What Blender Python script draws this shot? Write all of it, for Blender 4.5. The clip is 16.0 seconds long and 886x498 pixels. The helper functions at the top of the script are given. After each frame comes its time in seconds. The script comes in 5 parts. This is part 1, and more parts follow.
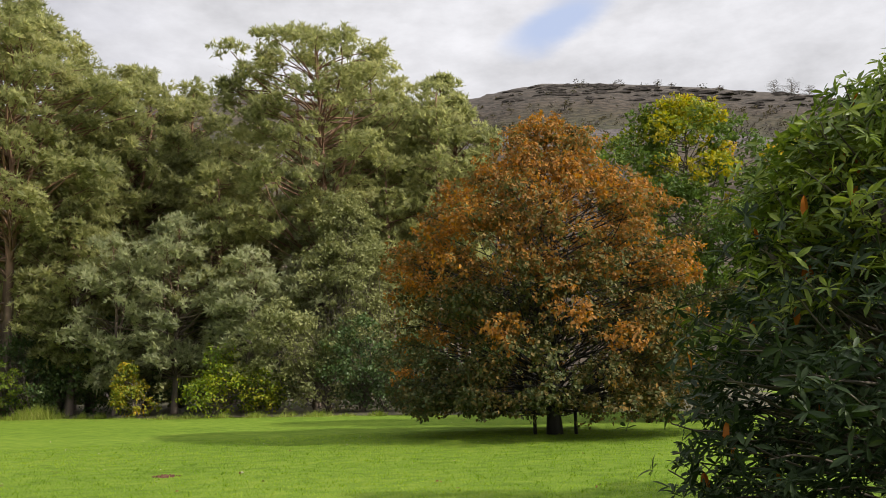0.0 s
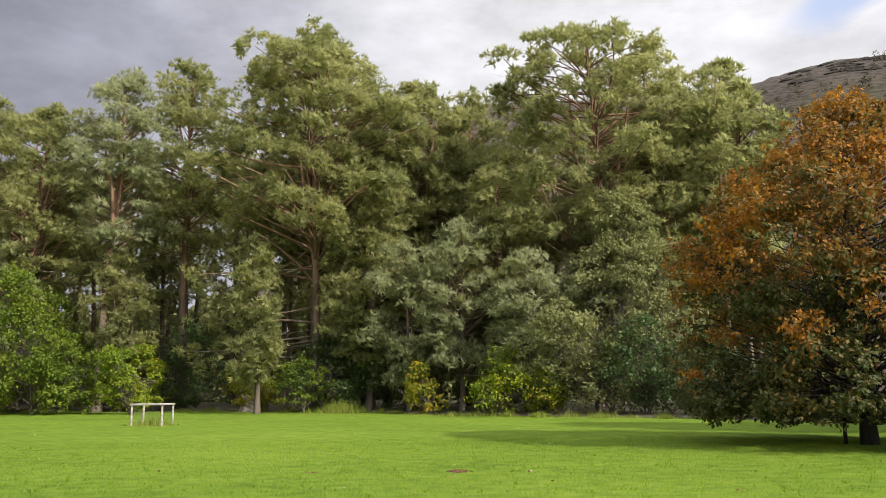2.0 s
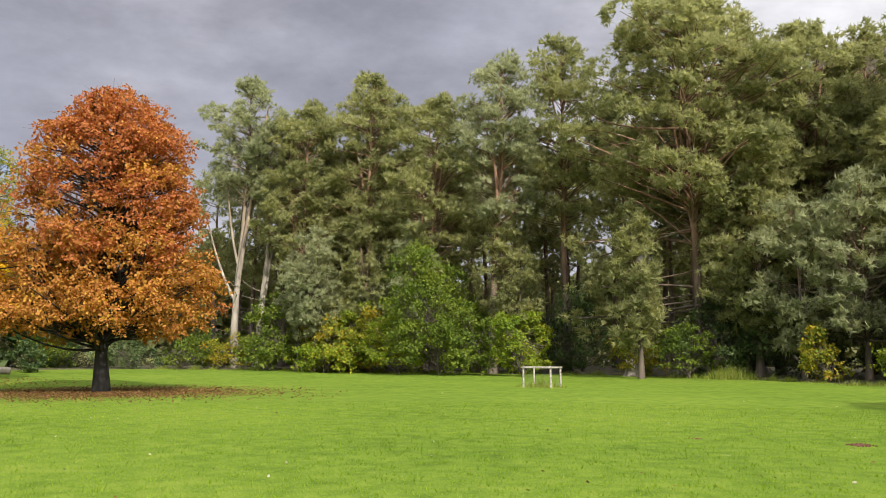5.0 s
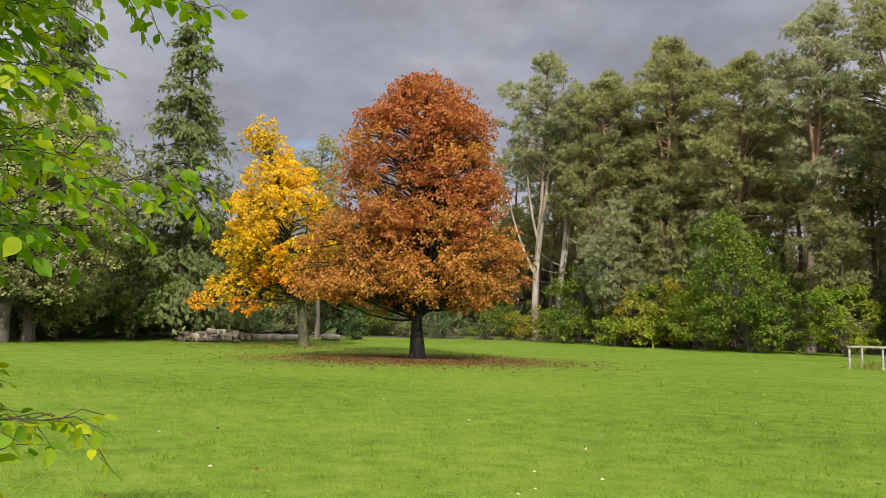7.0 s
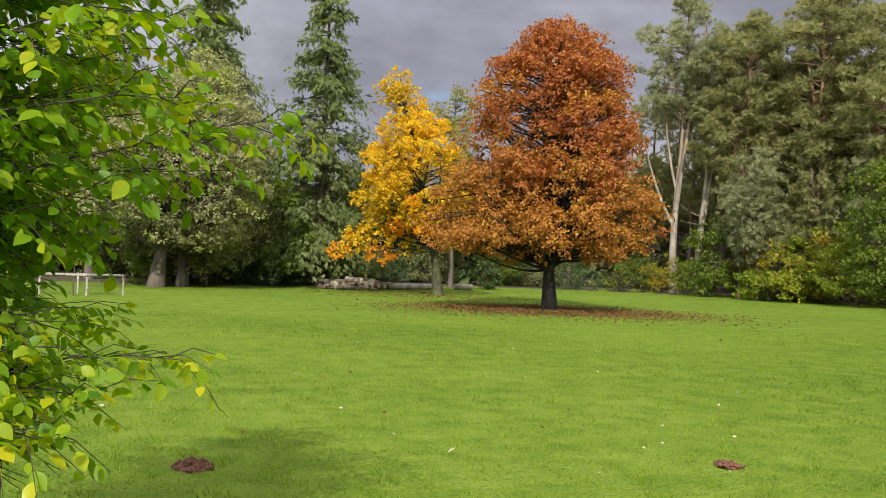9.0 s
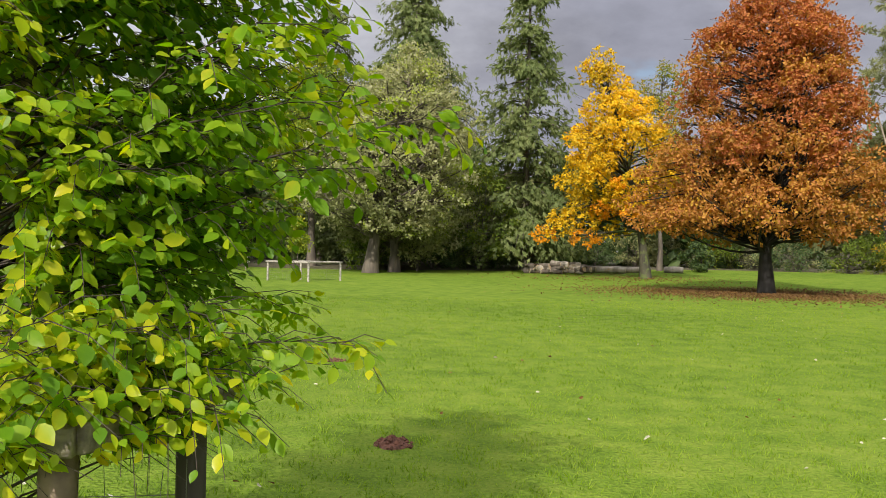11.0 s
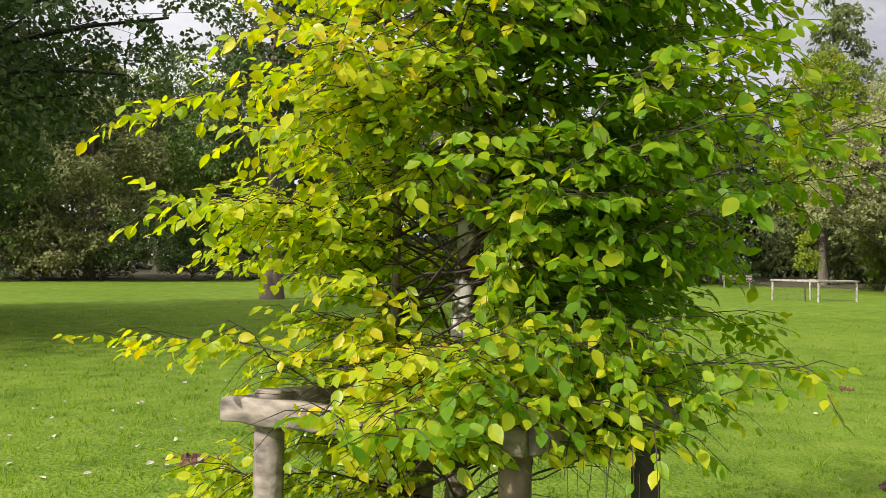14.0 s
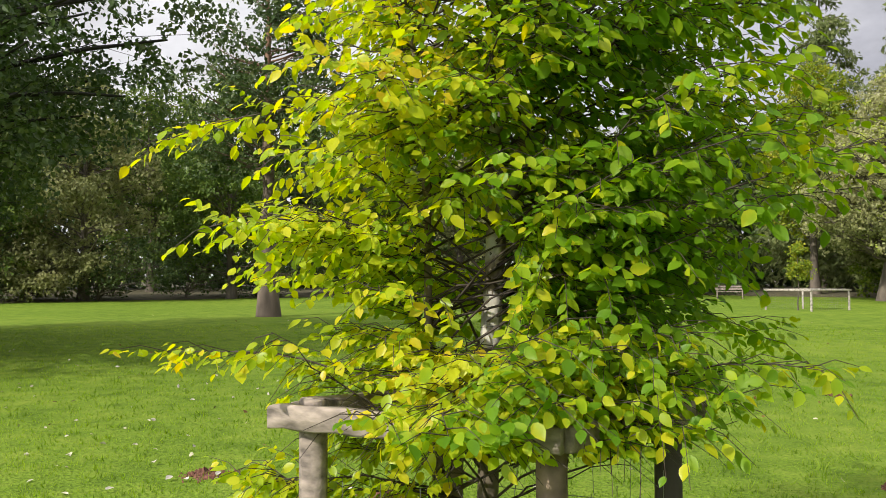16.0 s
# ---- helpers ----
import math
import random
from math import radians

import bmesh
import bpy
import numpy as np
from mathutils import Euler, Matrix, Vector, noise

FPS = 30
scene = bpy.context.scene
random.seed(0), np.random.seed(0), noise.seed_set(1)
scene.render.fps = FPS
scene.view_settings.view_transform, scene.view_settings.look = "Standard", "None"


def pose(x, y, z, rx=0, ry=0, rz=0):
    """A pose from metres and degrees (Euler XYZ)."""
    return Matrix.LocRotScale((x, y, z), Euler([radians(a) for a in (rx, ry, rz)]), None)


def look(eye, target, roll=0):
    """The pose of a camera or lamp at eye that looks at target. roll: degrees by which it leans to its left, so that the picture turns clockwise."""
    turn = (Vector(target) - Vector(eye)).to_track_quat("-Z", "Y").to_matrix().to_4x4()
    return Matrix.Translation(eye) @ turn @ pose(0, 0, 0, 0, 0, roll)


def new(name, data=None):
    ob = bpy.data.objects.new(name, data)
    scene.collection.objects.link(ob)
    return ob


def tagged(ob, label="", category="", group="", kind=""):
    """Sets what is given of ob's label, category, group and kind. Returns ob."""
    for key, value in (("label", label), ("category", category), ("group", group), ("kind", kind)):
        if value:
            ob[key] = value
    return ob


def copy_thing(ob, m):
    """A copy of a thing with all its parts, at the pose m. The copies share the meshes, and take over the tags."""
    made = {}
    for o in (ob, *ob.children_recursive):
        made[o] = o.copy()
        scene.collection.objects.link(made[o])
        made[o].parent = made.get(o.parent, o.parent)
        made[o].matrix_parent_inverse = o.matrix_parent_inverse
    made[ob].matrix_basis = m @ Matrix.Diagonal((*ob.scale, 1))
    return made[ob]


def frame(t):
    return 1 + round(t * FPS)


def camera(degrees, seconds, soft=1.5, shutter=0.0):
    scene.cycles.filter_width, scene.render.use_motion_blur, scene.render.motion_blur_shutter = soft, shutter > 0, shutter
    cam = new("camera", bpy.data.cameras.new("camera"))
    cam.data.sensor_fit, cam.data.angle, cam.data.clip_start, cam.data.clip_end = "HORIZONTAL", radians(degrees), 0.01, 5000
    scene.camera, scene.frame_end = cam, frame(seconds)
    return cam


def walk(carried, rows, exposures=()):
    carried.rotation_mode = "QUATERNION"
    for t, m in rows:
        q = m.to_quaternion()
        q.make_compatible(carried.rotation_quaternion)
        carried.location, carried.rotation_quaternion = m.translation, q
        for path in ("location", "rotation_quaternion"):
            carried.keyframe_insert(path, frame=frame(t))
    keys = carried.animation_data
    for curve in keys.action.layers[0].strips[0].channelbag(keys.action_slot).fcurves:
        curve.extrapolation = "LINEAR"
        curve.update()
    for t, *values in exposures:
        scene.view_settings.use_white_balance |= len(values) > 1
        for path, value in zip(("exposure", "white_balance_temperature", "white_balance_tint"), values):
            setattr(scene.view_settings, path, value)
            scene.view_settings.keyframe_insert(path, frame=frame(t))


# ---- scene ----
cam = camera(54.77, 16.0, soft=0.7)
# seconds, place, heading, pitch, roll
PATH = [
    (0.0, 0.108, -0.279, 1.607, -6.34, 9.06, -1.44),
    (0.5, 0.085, -0.228, 1.604, -2.97, 8.80, -1.13),
    (1.0, 0.046, -0.152, 1.607, 1.59, 9.50, -1.03),
    (1.5, -0.007, -0.091, 1.602, 7.03, 9.80, -0.54),
    (2.0, 0.004, -0.039, 1.598, 12.25, 9.40, -0.42),
    (2.5, 0.041, -0.020, 1.597, 15.70, 9.40, -0.71),
    (3.0, 0.092, -0.010, 1.594, 19.84, 9.60, -0.09),
    (3.2, 0.111, -0.013, 1.593, 21.21, 9.03, -0.13),
    (5.3, 0.199, -0.168, 1.608, 41.27, 6.77, 0.40),
    (5.5, 0.175, -0.198, 1.612, 43.87, 6.48, 0.61),
    (6.0, 0.051, -0.239, 1.618, 48.45, 6.13, 1.31),
    (6.5, -0.068, -0.177, 1.605, 52.79, 5.57, 1.53),
    (7.0, -0.117, -0.146, 1.592, 57.21, 5.14, 1.26),
    (7.5, -0.111, -0.105, 1.592, 60.07, 4.61, 1.24),
    (8.0, -0.095, -0.084, 1.606, 61.83, 3.44, 1.53),
    (8.5, -0.134, -0.075, 1.593, 63.85, 2.02, 2.41),
    (9.0, -0.135, -0.028, 1.581, 66.09, 1.59, 1.99),
    (9.5, -0.084, 0.037, 1.597, 71.79, 1.13, 1.94),
    (9.7, -0.079, 0.058, 1.605, 72.53, 1.13, 2.45),
    (11.8, 0.013, 0.137, 1.600, 83.89, 0.18, -0.53),
    (12.0, 0.026, 0.165, 1.601, 84.92, 0.47, -0.47),
    (12.5, -0.021, 0.206, 1.611, 95.30, 1.20, 2.06),
    (13.0, -0.066, 0.258, 1.597, 102.67, -0.61, 0.78),
    (13.5, -0.084, 0.269, 1.598, 109.64, -0.49, 0.09),
    (14.0, -0.035, 0.271, 1.606, 112.74, 0.82, 0.73),
    (14.5, -0.003, 0.264, 1.607, 114.87, 2.00, 1.25),
    (15.0, 0.016, 0.251, 1.582, 112.73, 0.29, 1.16),
    (15.5, 0.093, 0.215, 1.577, 111.69, -0.22, -0.54),
    (16.0, 0.183, 0.210, 1.596, 112.20, 1.84, -0.19),
]


def shot(x, y, z, yaw, pitch, roll):
    return pose(x, y, z, 0, 0, yaw) @ pose(0, 0, 0, 90 + pitch) @ pose(0, 0, 0, 0, 0, roll)


walk(cam, [(t, shot(*row)) for t, *row in PATH],
     [(0.0, 0.14), (1.5, 0.24), (3.2, 0.4), (5.5, 0.3), (7.0, 0.14), (9.5, 0.1), (12.5, 0.2), (16.0, 0.2)])

# ---- light ----
SUN_YAW, SUN_UP = 243.5, 35.5
sun_from = Vector((-math.sin(radians(SUN_YAW)) * math.cos(radians(SUN_UP)), math.cos(radians(SUN_YAW)) * math.cos(radians(SUN_UP)), math.sin(radians(SUN_UP))))
sun = new("sun", bpy.data.lights.new("sun", "SUN"))
sun.data.energy, sun.data.angle, sun.data.color = 4.4, radians(0.6), (1.0, 0.93, 0.82)
sun.matrix_world = look((0, 0, 60), Vector((0, 0, 60)) - sun_from)

world = bpy.data.worlds.new("sky")
scene.world = world
world.use_nodes = True
wn, wl = world.node_tree.nodes, world.node_tree.links
wn.clear()


def wnode(kind, **values):
    n = wn.new(kind)
    for k, v in values.items():
        n.inputs[k].default_value = v
    return n


sky = wn.new("ShaderNodeTexSky")
sky.sky_type, sky.sun_disc = "NISHITA", False
sky.sun_elevation, sky.sun_rotation = radians(SUN_UP), radians(-SUN_YAW)
dim = wn.new("ShaderNodeMix")
dim.data_type, dim.blend_type = "RGBA", "MULTIPLY"
dim.inputs["Factor"].default_value = 1.0
dim.inputs["B"].default_value = (0.1, 0.1, 0.1, 1)
wl.new(sky.outputs["Color"], dim.inputs["A"])
way = wn.new("ShaderNodeTexCoord")
# broad layers of cloud: bright towards the hill and the far end, heavy and slate grey between
dark = wn.new("ShaderNodeVectorMath")
dark.operation = "DOT_PRODUCT"
dark.inputs[1].default_value = (-math.sin(radians(57)) * 0.96, math.cos(radians(57)) * 0.96, 0.28)
wl.new(way.outputs["Generated"], dark.inputs[0])
heavy = wn.new("ShaderNodeMapRange")
heavy.interpolation_type = "SMOOTHSTEP"
heavy.inputs["From Min"].default_value, heavy.inputs["From Max"].default_value = 0.66, 1.03
billow = wnode("ShaderNodeTexNoise", Scale=2.6, Detail=6.0, Roughness=0.55)
squash = wn.new("ShaderNodeMapping")
squash.inputs["Scale"].default_value = (1.0, 1.0, 2.2)
wl.new(way.outputs["Generated"], squash.inputs["Vector"])
wl.new(squash.outputs["Vector"], billow.inputs["Vector"])
shift = wn.new("ShaderNodeMath")
shift.operation = "MULTIPLY_ADD"
shift.inputs[1].default_value, shift.inputs[2].default_value = 0.5, -0.25
wl.new(billow.outputs["Fac"], shift.inputs[0])
both = wn.new("ShaderNodeMath")
wl.new(dark.outputs["Value"], both.inputs[0])
wl.new(shift.outputs["Value"], both.inputs[1])
wl.new(both.outputs["Value"], heavy.inputs["Value"])
cloud = wn.new("ShaderNodeMix")
cloud.data_type = "RGBA"
cloud.inputs["A"].default_value = (0.72, 0.715, 0.745, 1)
cloud.inputs["B"].default_value = (0.29, 0.295, 0.355, 1)
wl.new(heavy.outputs["Result"], cloud.inputs["Factor"])
puff = wnode("ShaderNodeTexNoise", Scale=5.5, Detail=7.0, Roughness=0.6)
wl.new(squash.outputs["Vector"], puff.inputs["Vector"])
puffs = wn.new("ShaderNodeMapRange")
puffs.inputs["From Min"].default_value, puffs.inputs["From Max"].default_value = 0.35, 0.72
puffs.inputs["To Min"].default_value, puffs.inputs["To Max"].default_value = 0.82, 1.28
wl.new(puff.outputs["Fac"], puffs.inputs["Value"])
lit = wn.new("ShaderNodeMix")
lit.data_type, lit.blend_type = "RGBA", "MULTIPLY"
lit.inputs["Factor"].default_value = 1.0
wl.new(cloud.outputs["Result"], lit.inputs["A"])
wl.new(puffs.outputs["Result"], lit.inputs["B"])
gap = wnode("ShaderNodeTexNoise", Scale=3.4, Detail=5.0, Roughness=0.5)
gapmap = wn.new("ShaderNodeMapping")
gapmap.inputs["Location"].default_value = (3.1, 0.7, 1.4)
gapmap.inputs["Scale"].default_value = (1.0, 1.0, 2.4)
wl.new(way.outputs["Generated"], gapmap.inputs["Vector"])
wl.new(gapmap.outputs["Vector"], gap.inputs["Vector"])
hole = wn.new("ShaderNodeMapRange")
hole.interpolation_type = "SMOOTHSTEP"
hole.inputs["From Min"].default_value, hole.inputs["From Max"].default_value = 0.72, 0.82
wl.new(gap.outputs["Fac"], hole.inputs["Value"])
overhead = wn.new("ShaderNodeMix")
overhead.data_type = "RGBA"
wl.new(hole.outputs["Result"], overhead.inputs["Factor"])
wl.new(lit.outputs["Result"], overhead.inputs["A"])
wl.new(dim.outputs["Result"], overhead.inputs["B"])
# one rent of blue above the hill
bent = wn.new("ShaderNodeVectorMath")
bent.operation = "MULTIPLY_ADD"
bent.inputs[1].default_value = (0.05, 0.05, 0.05)
wl.new(puff.outputs["Color"], bent.inputs[0])
wl.new(way.outputs["Generated"], bent.inputs[2])
centred = wn.new("ShaderNodeVectorMath")
centred.operation = "SUBTRACT"
centred.inputs[1].default_value = (0.2581, 0.9132, 0.4208)
wl.new(bent.outputs["Vector"], centred.inputs[0])
lengths = wn.new("ShaderNodeCombineXYZ")
for socket, axis in (("X", (9.8904, -4.5729, 4.4359)), ("Y", (16.2922, 8.1621, -27.9115)), ("Z", (0.2331, 0.8882, 0.3958))):
    dot = wn.new("ShaderNodeVectorMath")
    dot.operation = "DOT_PRODUCT"
    dot.inputs[1].default_value = axis
    wl.new(centred.outputs["Vector"], dot.inputs[0])
    wl.new(dot.outputs["Value"], lengths.inputs[socket])
rent = wn.new("ShaderNodeVectorMath")
rent.operation = "LENGTH"
wl.new(lengths.outputs["Vector"], rent.inputs[0])
blue = wn.new("ShaderNodeMapRange")
blue.interpolation_type = "SMOOTHSTEP"
blue.inputs["From Min"].default_value, blue.inputs["From Max"].default_value = 1.0, 0.3
wl.new(rent.outputs["Value"], blue.inputs["Value"])
torn = wn.new("ShaderNodeMix")
torn.data_type = "RGBA"
torn.inputs["B"].default_value = (0.48, 0.56, 0.76, 1)
wl.new(blue.outputs["Result"], torn.inputs["Factor"])
wl.new(overhead.outputs["Result"], torn.inputs["A"])
# the cloud is brightest round the sun
near_sun = wn.new("ShaderNodeVectorMath")
near_sun.operation = "DOT_PRODUCT"
near_sun.inputs[1].default_value = sun_from
wl.new(way.outputs["Generated"], near_sun.inputs[0])
halo = wn.new("ShaderNodeMapRange")
halo.interpolation_type = "SMOOTHSTEP"
halo.inputs["From Min"].default_value, halo.inputs["From Max"].default_value = 0.25, 1.0
halo.inputs["To Min"].default_value, halo.inputs["To Max"].default_value = 1.0, 2.3
wl.new(near_sun.outputs["Value"], halo.inputs["Value"])
glow = wnode("ShaderNodeBackground", Strength=1.0)
wl.new(torn.outputs["Result"], glow.inputs["Color"])
wl.new(halo.outputs["Result"], glow.inputs["Strength"])
wout = wn.new("ShaderNodeOutputWorld")
wl.new(glow.outputs["Background"], wout.inputs["Surface"])


# ---- materials ----
def material(name):
    m = bpy.data.materials.new(name)
    m.use_nodes = True
    nodes, links = m.node_tree.nodes, m.node_tree.links
    return m, nodes, links, nodes["Principled BSDF"], nodes["Material Output"]


def ramp_node(nodes, stops):
    r = nodes.new("ShaderNodeValToRGB")
    while len(r.color_ramp.elements) < len(stops):
        r.color_ramp.elements.new(0.5)
    for e, (p, c) in zip(r.color_ramp.elements, stops):
        e.position, e.color = p, (*c, 1)
    return r


def maths(nodes, links, op, a, b):
    n = nodes.new("ShaderNodeMath")
    n.operation = op
    for i, v in enumerate((a, b)):
        if isinstance(v, (int, float)):
            n.inputs[i].default_value = v
        else:
            links.new(v, n.inputs[i])
    return n.outputs["Value"]


def noise_node(nodes, links, scale, detail=4.0, stretch=(1, 1, 1), space="Object"):
    c = nodes.new("ShaderNodeTexCoord")
    mp = nodes.new("ShaderNodeMapping")
    mp.inputs["Scale"].default_value = stretch
    n = nodes.new("ShaderNodeTexNoise")
    n.inputs["Scale"].default_value, n.inputs["Detail"].default_value = scale, detail
    links.new(c.outputs[space], mp.inputs["Vector"])
    links.new(mp.outputs["Vector"], n.inputs["Vector"])
    return n.outputs["Fac"]


def leaf_material(name, stops, patch=0.35, spread=0.55, through_light=0.38, gloss=0.6, single=False):
    """Leaves: each leaf its own shade, in patches over the crown, with light coming through."""
    m, nodes, links, bsdf, out = material(name)
    geo = nodes.new("ShaderNodeNewGeometry")
    rand = nodes.new("ShaderNodeObjectInfo").outputs["Random"] if single else geo.outputs["Random Per Island"]
    big = noise_node(nodes, links, patch, 3.0)
    big = maths(nodes, links, "MULTIPLY_ADD", big, 2.4)
    big.node.inputs[2].default_value = -0.7
    fac = maths(nodes, links, "ADD", maths(nodes, links, "MULTIPLY", rand, spread), maths(nodes, links, "MULTIPLY", big, 1 - spread))
    ramp = ramp_node(nodes, stops)
    links.new(fac, ramp.inputs["Fac"])
    colour = ramp.outputs["Color"]
    bsdf.inputs["Roughness"].default_value = gloss
    bsdf.inputs["Specular IOR Level"].default_value = 0.25 if gloss < 0.5 else 0.2
    links.new(colour, bsdf.inputs["Base Color"])
    trans = nodes.new("ShaderNodeBsdfTranslucent")
    vivid = nodes.new("ShaderNodeHueSaturation")
    vivid.inputs["Saturation"].default_value, vivid.inputs["Value"].default_value = 1.1, 1.65
    links.new(colour, vivid.inputs["Color"])
    links.new(vivid.outputs["Color"], trans.inputs["Color"])
    mix = nodes.new("ShaderNodeMixShader")
    mix.inputs["Fac"].default_value = through_light
    links.new(bsdf.outputs["BSDF"], mix.inputs[1])
    links.new(trans.outputs["BSDF"], mix.inputs[2])
    links.new(mix.outputs["Shader"], out.inputs["Surface"])
    return m


def bark_material(name, low, high, scale=3.0, stretch=(1, 1, 0.25), bump=0.6, rise=None, pale=None):
    """Bark: furrowed along the stem. rise: height over which it turns to a second colour; pale: blotches of lichen."""
    m, nodes, links, bsdf, out = material(name)
    f = noise_node(nodes, links, scale, 6.0, stretch)
    ramp = ramp_node(nodes, [(0.3, [c * 0.45 for c in low]), (0.55, low), (0.75, [min(1, c * 1.5) for c in low])])
    links.new(f, ramp.inputs["Fac"])
    colour = ramp.outputs["Color"]
    if rise:
        ramp2 = ramp_node(nodes, [(0.3, [c * 0.55 for c in high]), (0.55, high), (0.75, [min(1, c * 1.4) for c in high])])
        links.new(f, ramp2.inputs["Fac"])
        c = nodes.new("ShaderNodeTexCoord")
        sep = nodes.new("ShaderNodeSeparateXYZ")
        links.new(c.outputs["Object"], sep.inputs["Vector"])
        mr = nodes.new("ShaderNodeMapRange")
        mr.inputs["From Min"].default_value, mr.inputs["From Max"].default_value = rise
        links.new(sep.outputs["Z"], mr.inputs["Value"])
        mix = nodes.new("ShaderNodeMix")
        mix.data_type = "RGBA"
        links.new(mr.outputs["Result"], mix.inputs["Factor"])
        links.new(colour, mix.inputs["A"])
        links.new(ramp2.outputs["Color"], mix.inputs["B"])
        colour = mix.outputs["Result"]
    if pale:
        blot = noise_node(nodes, links, pale[1], 4.0)
        mr = nodes.new("ShaderNodeMapRange")
        mr.inputs["From Min"].default_value, mr.inputs["From Max"].default_value = pale[2], pale[2] + 0.08
        links.new(blot, mr.inputs["Value"])
        mix = nodes.new("ShaderNodeMix")
        mix.data_type = "RGBA"
        mix.inputs["B"].default_value = (*pale[0], 1)
        links.new(mr.outputs["Result"], mix.inputs["Factor"])
        links.new(colour, mix.inputs["A"])
        colour = mix.outputs["Result"]
    links.new(colour, bsdf.inputs["Base Color"])
    bsdf.inputs["Roughness"].default_value = 0.85
    bp = nodes.new("ShaderNodeBump")
    bp.inputs["Strength"].default_value, bp.inputs["Distance"].default_value = bump, 0.03
    links.new(f, bp.inputs["Height"])
    links.new(bp.outputs["Normal"], bsdf.inputs["Normal"])
    return m


GRASS_STOPS = [(0.25, (0.066, 0.118, 0.011)), (0.5, (0.130, 0.207, 0.020)), (0.78, (0.200, 0.265, 0.036))]


def turf_material():
    m, nodes, links, bsdf, out = material("turf")
    broad = noise_node(nodes, links, 0.12, 5.0)
    fine = noise_node(nodes, links, 2.2, 6.0)
    tiny = noise_node(nodes, links, 26.0, 3.0)
    mid = noise_node(nodes, links, 0.7, 5.0, (1.0, 1.0, 1.0))
    fac = maths(nodes, links, "ADD", maths(nodes, links, "MULTIPLY", broad, 0.25), maths(nodes, links, "MULTIPLY", fine, 0.45))
    fac = maths(nodes, links, "ADD", fac, maths(nodes, links, "MULTIPLY", tiny, 0.35))
    fac = maths(nodes, links, "ADD", maths(nodes, links, "MULTIPLY", mid, 0.18), maths(nodes, links, "MULTIPLY", fac, 0.9))
    fac = maths(nodes, links, "ADD", maths(nodes, links, "MULTIPLY", maths(nodes, links, "SUBTRACT", fac, 0.55), 1.9), 0.5)
    ramp = ramp_node(nodes, GRASS_STOPS)
    links.new(fac, ramp.inputs["Fac"])
    links.new(ramp.outputs["Color"], bsdf.inputs["Base Color"])
    bsdf.inputs["Roughness"].default_value = 0.9
    bsdf.inputs["Specular IOR Level"].default_value = 0.1
    bp = nodes.new("ShaderNodeBump")
    bp.inputs["Strength"].default_value, bp.inputs["Distance"].default_value = 0.8, 0.05
    links.new(maths(nodes, links, "ADD", fine, tiny), bp.inputs["Height"])
    links.new(bp.outputs["Normal"], bsdf.inputs["Normal"])
    return m


def hill_material():
    """Grey rock along the top, olive turf and scrub below it, a bank of scree, then brown bracken."""
    m, nodes, links, bsdf, out = material("hillside")
    up = nodes.new("ShaderNodeAttribute")
    up.attribute_name = "rise"
    wander = noise_node(nodes, links, 0.035, 7.0)
    level = maths(nodes, links, "MULTIPLY_ADD", wander, 0.16)
    links.new(up.outputs["Fac"], level.node.inputs[2])
    zones = ramp_node(nodes, [(0.0, (0.06, 0.042, 0.025)), (0.72, (0.07, 0.05, 0.03)), (0.765, (0.085, 0.066, 0.042)), (0.775, (0.135, 0.114, 0.116)), (0.825, (0.12, 0.104, 0.104)),
                              (0.835, (0.055, 0.055, 0.024)), (0.90, (0.072, 0.062, 0.036)), (0.96, (0.085, 0.067, 0.05)), (1.03, (0.085, 0.07, 0.058))])
    span = maths(nodes, links, "MULTIPLY", level, 1.0)
    links.new(span, zones.inputs["Fac"])
    f = noise_node(nodes, links, 0.22, 8.0, (1, 1, 2.5))
    grain = ramp_node(nodes, [(0.34, (0.35, 0.36, 0.34)), (0.5, (0.68, 0.66, 0.65)), (0.66, (1.0, 0.96, 0.93))])
    links.new(f, grain.inputs["Fac"])
    both = nodes.new("ShaderNodeMix")
    both.data_type, both.blend_type = "RGBA", "MULTIPLY"
    both.inputs["Factor"].default_value = 1.0
    links.new(zones.outputs["Color"], both.inputs["A"])
    links.new(grain.outputs["Color"], both.inputs["B"])
    links.new(both.outputs["Result"], bsdf.inputs["Base Color"])
    bsdf.inputs["Roughness"].default_value = 0.95
    bp = nodes.new("ShaderNodeBump")
    bp.inputs["Strength"].default_value, bp.inputs["Distance"].default_value = 0.7, 1.5
    links.new(f, bp.inputs["Height"])
    links.new(bp.outputs["Normal"], bsdf.inputs["Normal"])
    return m


def plain(name, colour, rough=0.8, scale=8.0, vary=0.35, bump=0.3, stretch=(1, 1, 1)):
    m, nodes, links, bsdf, out = material(name)
    f = noise_node(nodes, links, scale, 6.0, stretch)
    ramp = ramp_node(nodes, [(0.3, [c * (1 - vary) for c in colour]), (0.7, [min(1, c * (1 + vary)) for c in colour])])
    links.new(f, ramp.inputs["Fac"])
    links.new(ramp.outputs["Color"], bsdf.inputs["Base Color"])
    bsdf.inputs["Roughness"].default_value = rough
    bp = nodes.new("ShaderNodeBump")
    bp.inputs["Strength"].default_value, bp.inputs["Distance"].default_value = bump, 0.01
    links.new(f, bp.inputs["Height"])
    links.new(bp.outputs["Normal"], bsdf.inputs["Normal"])
    return m


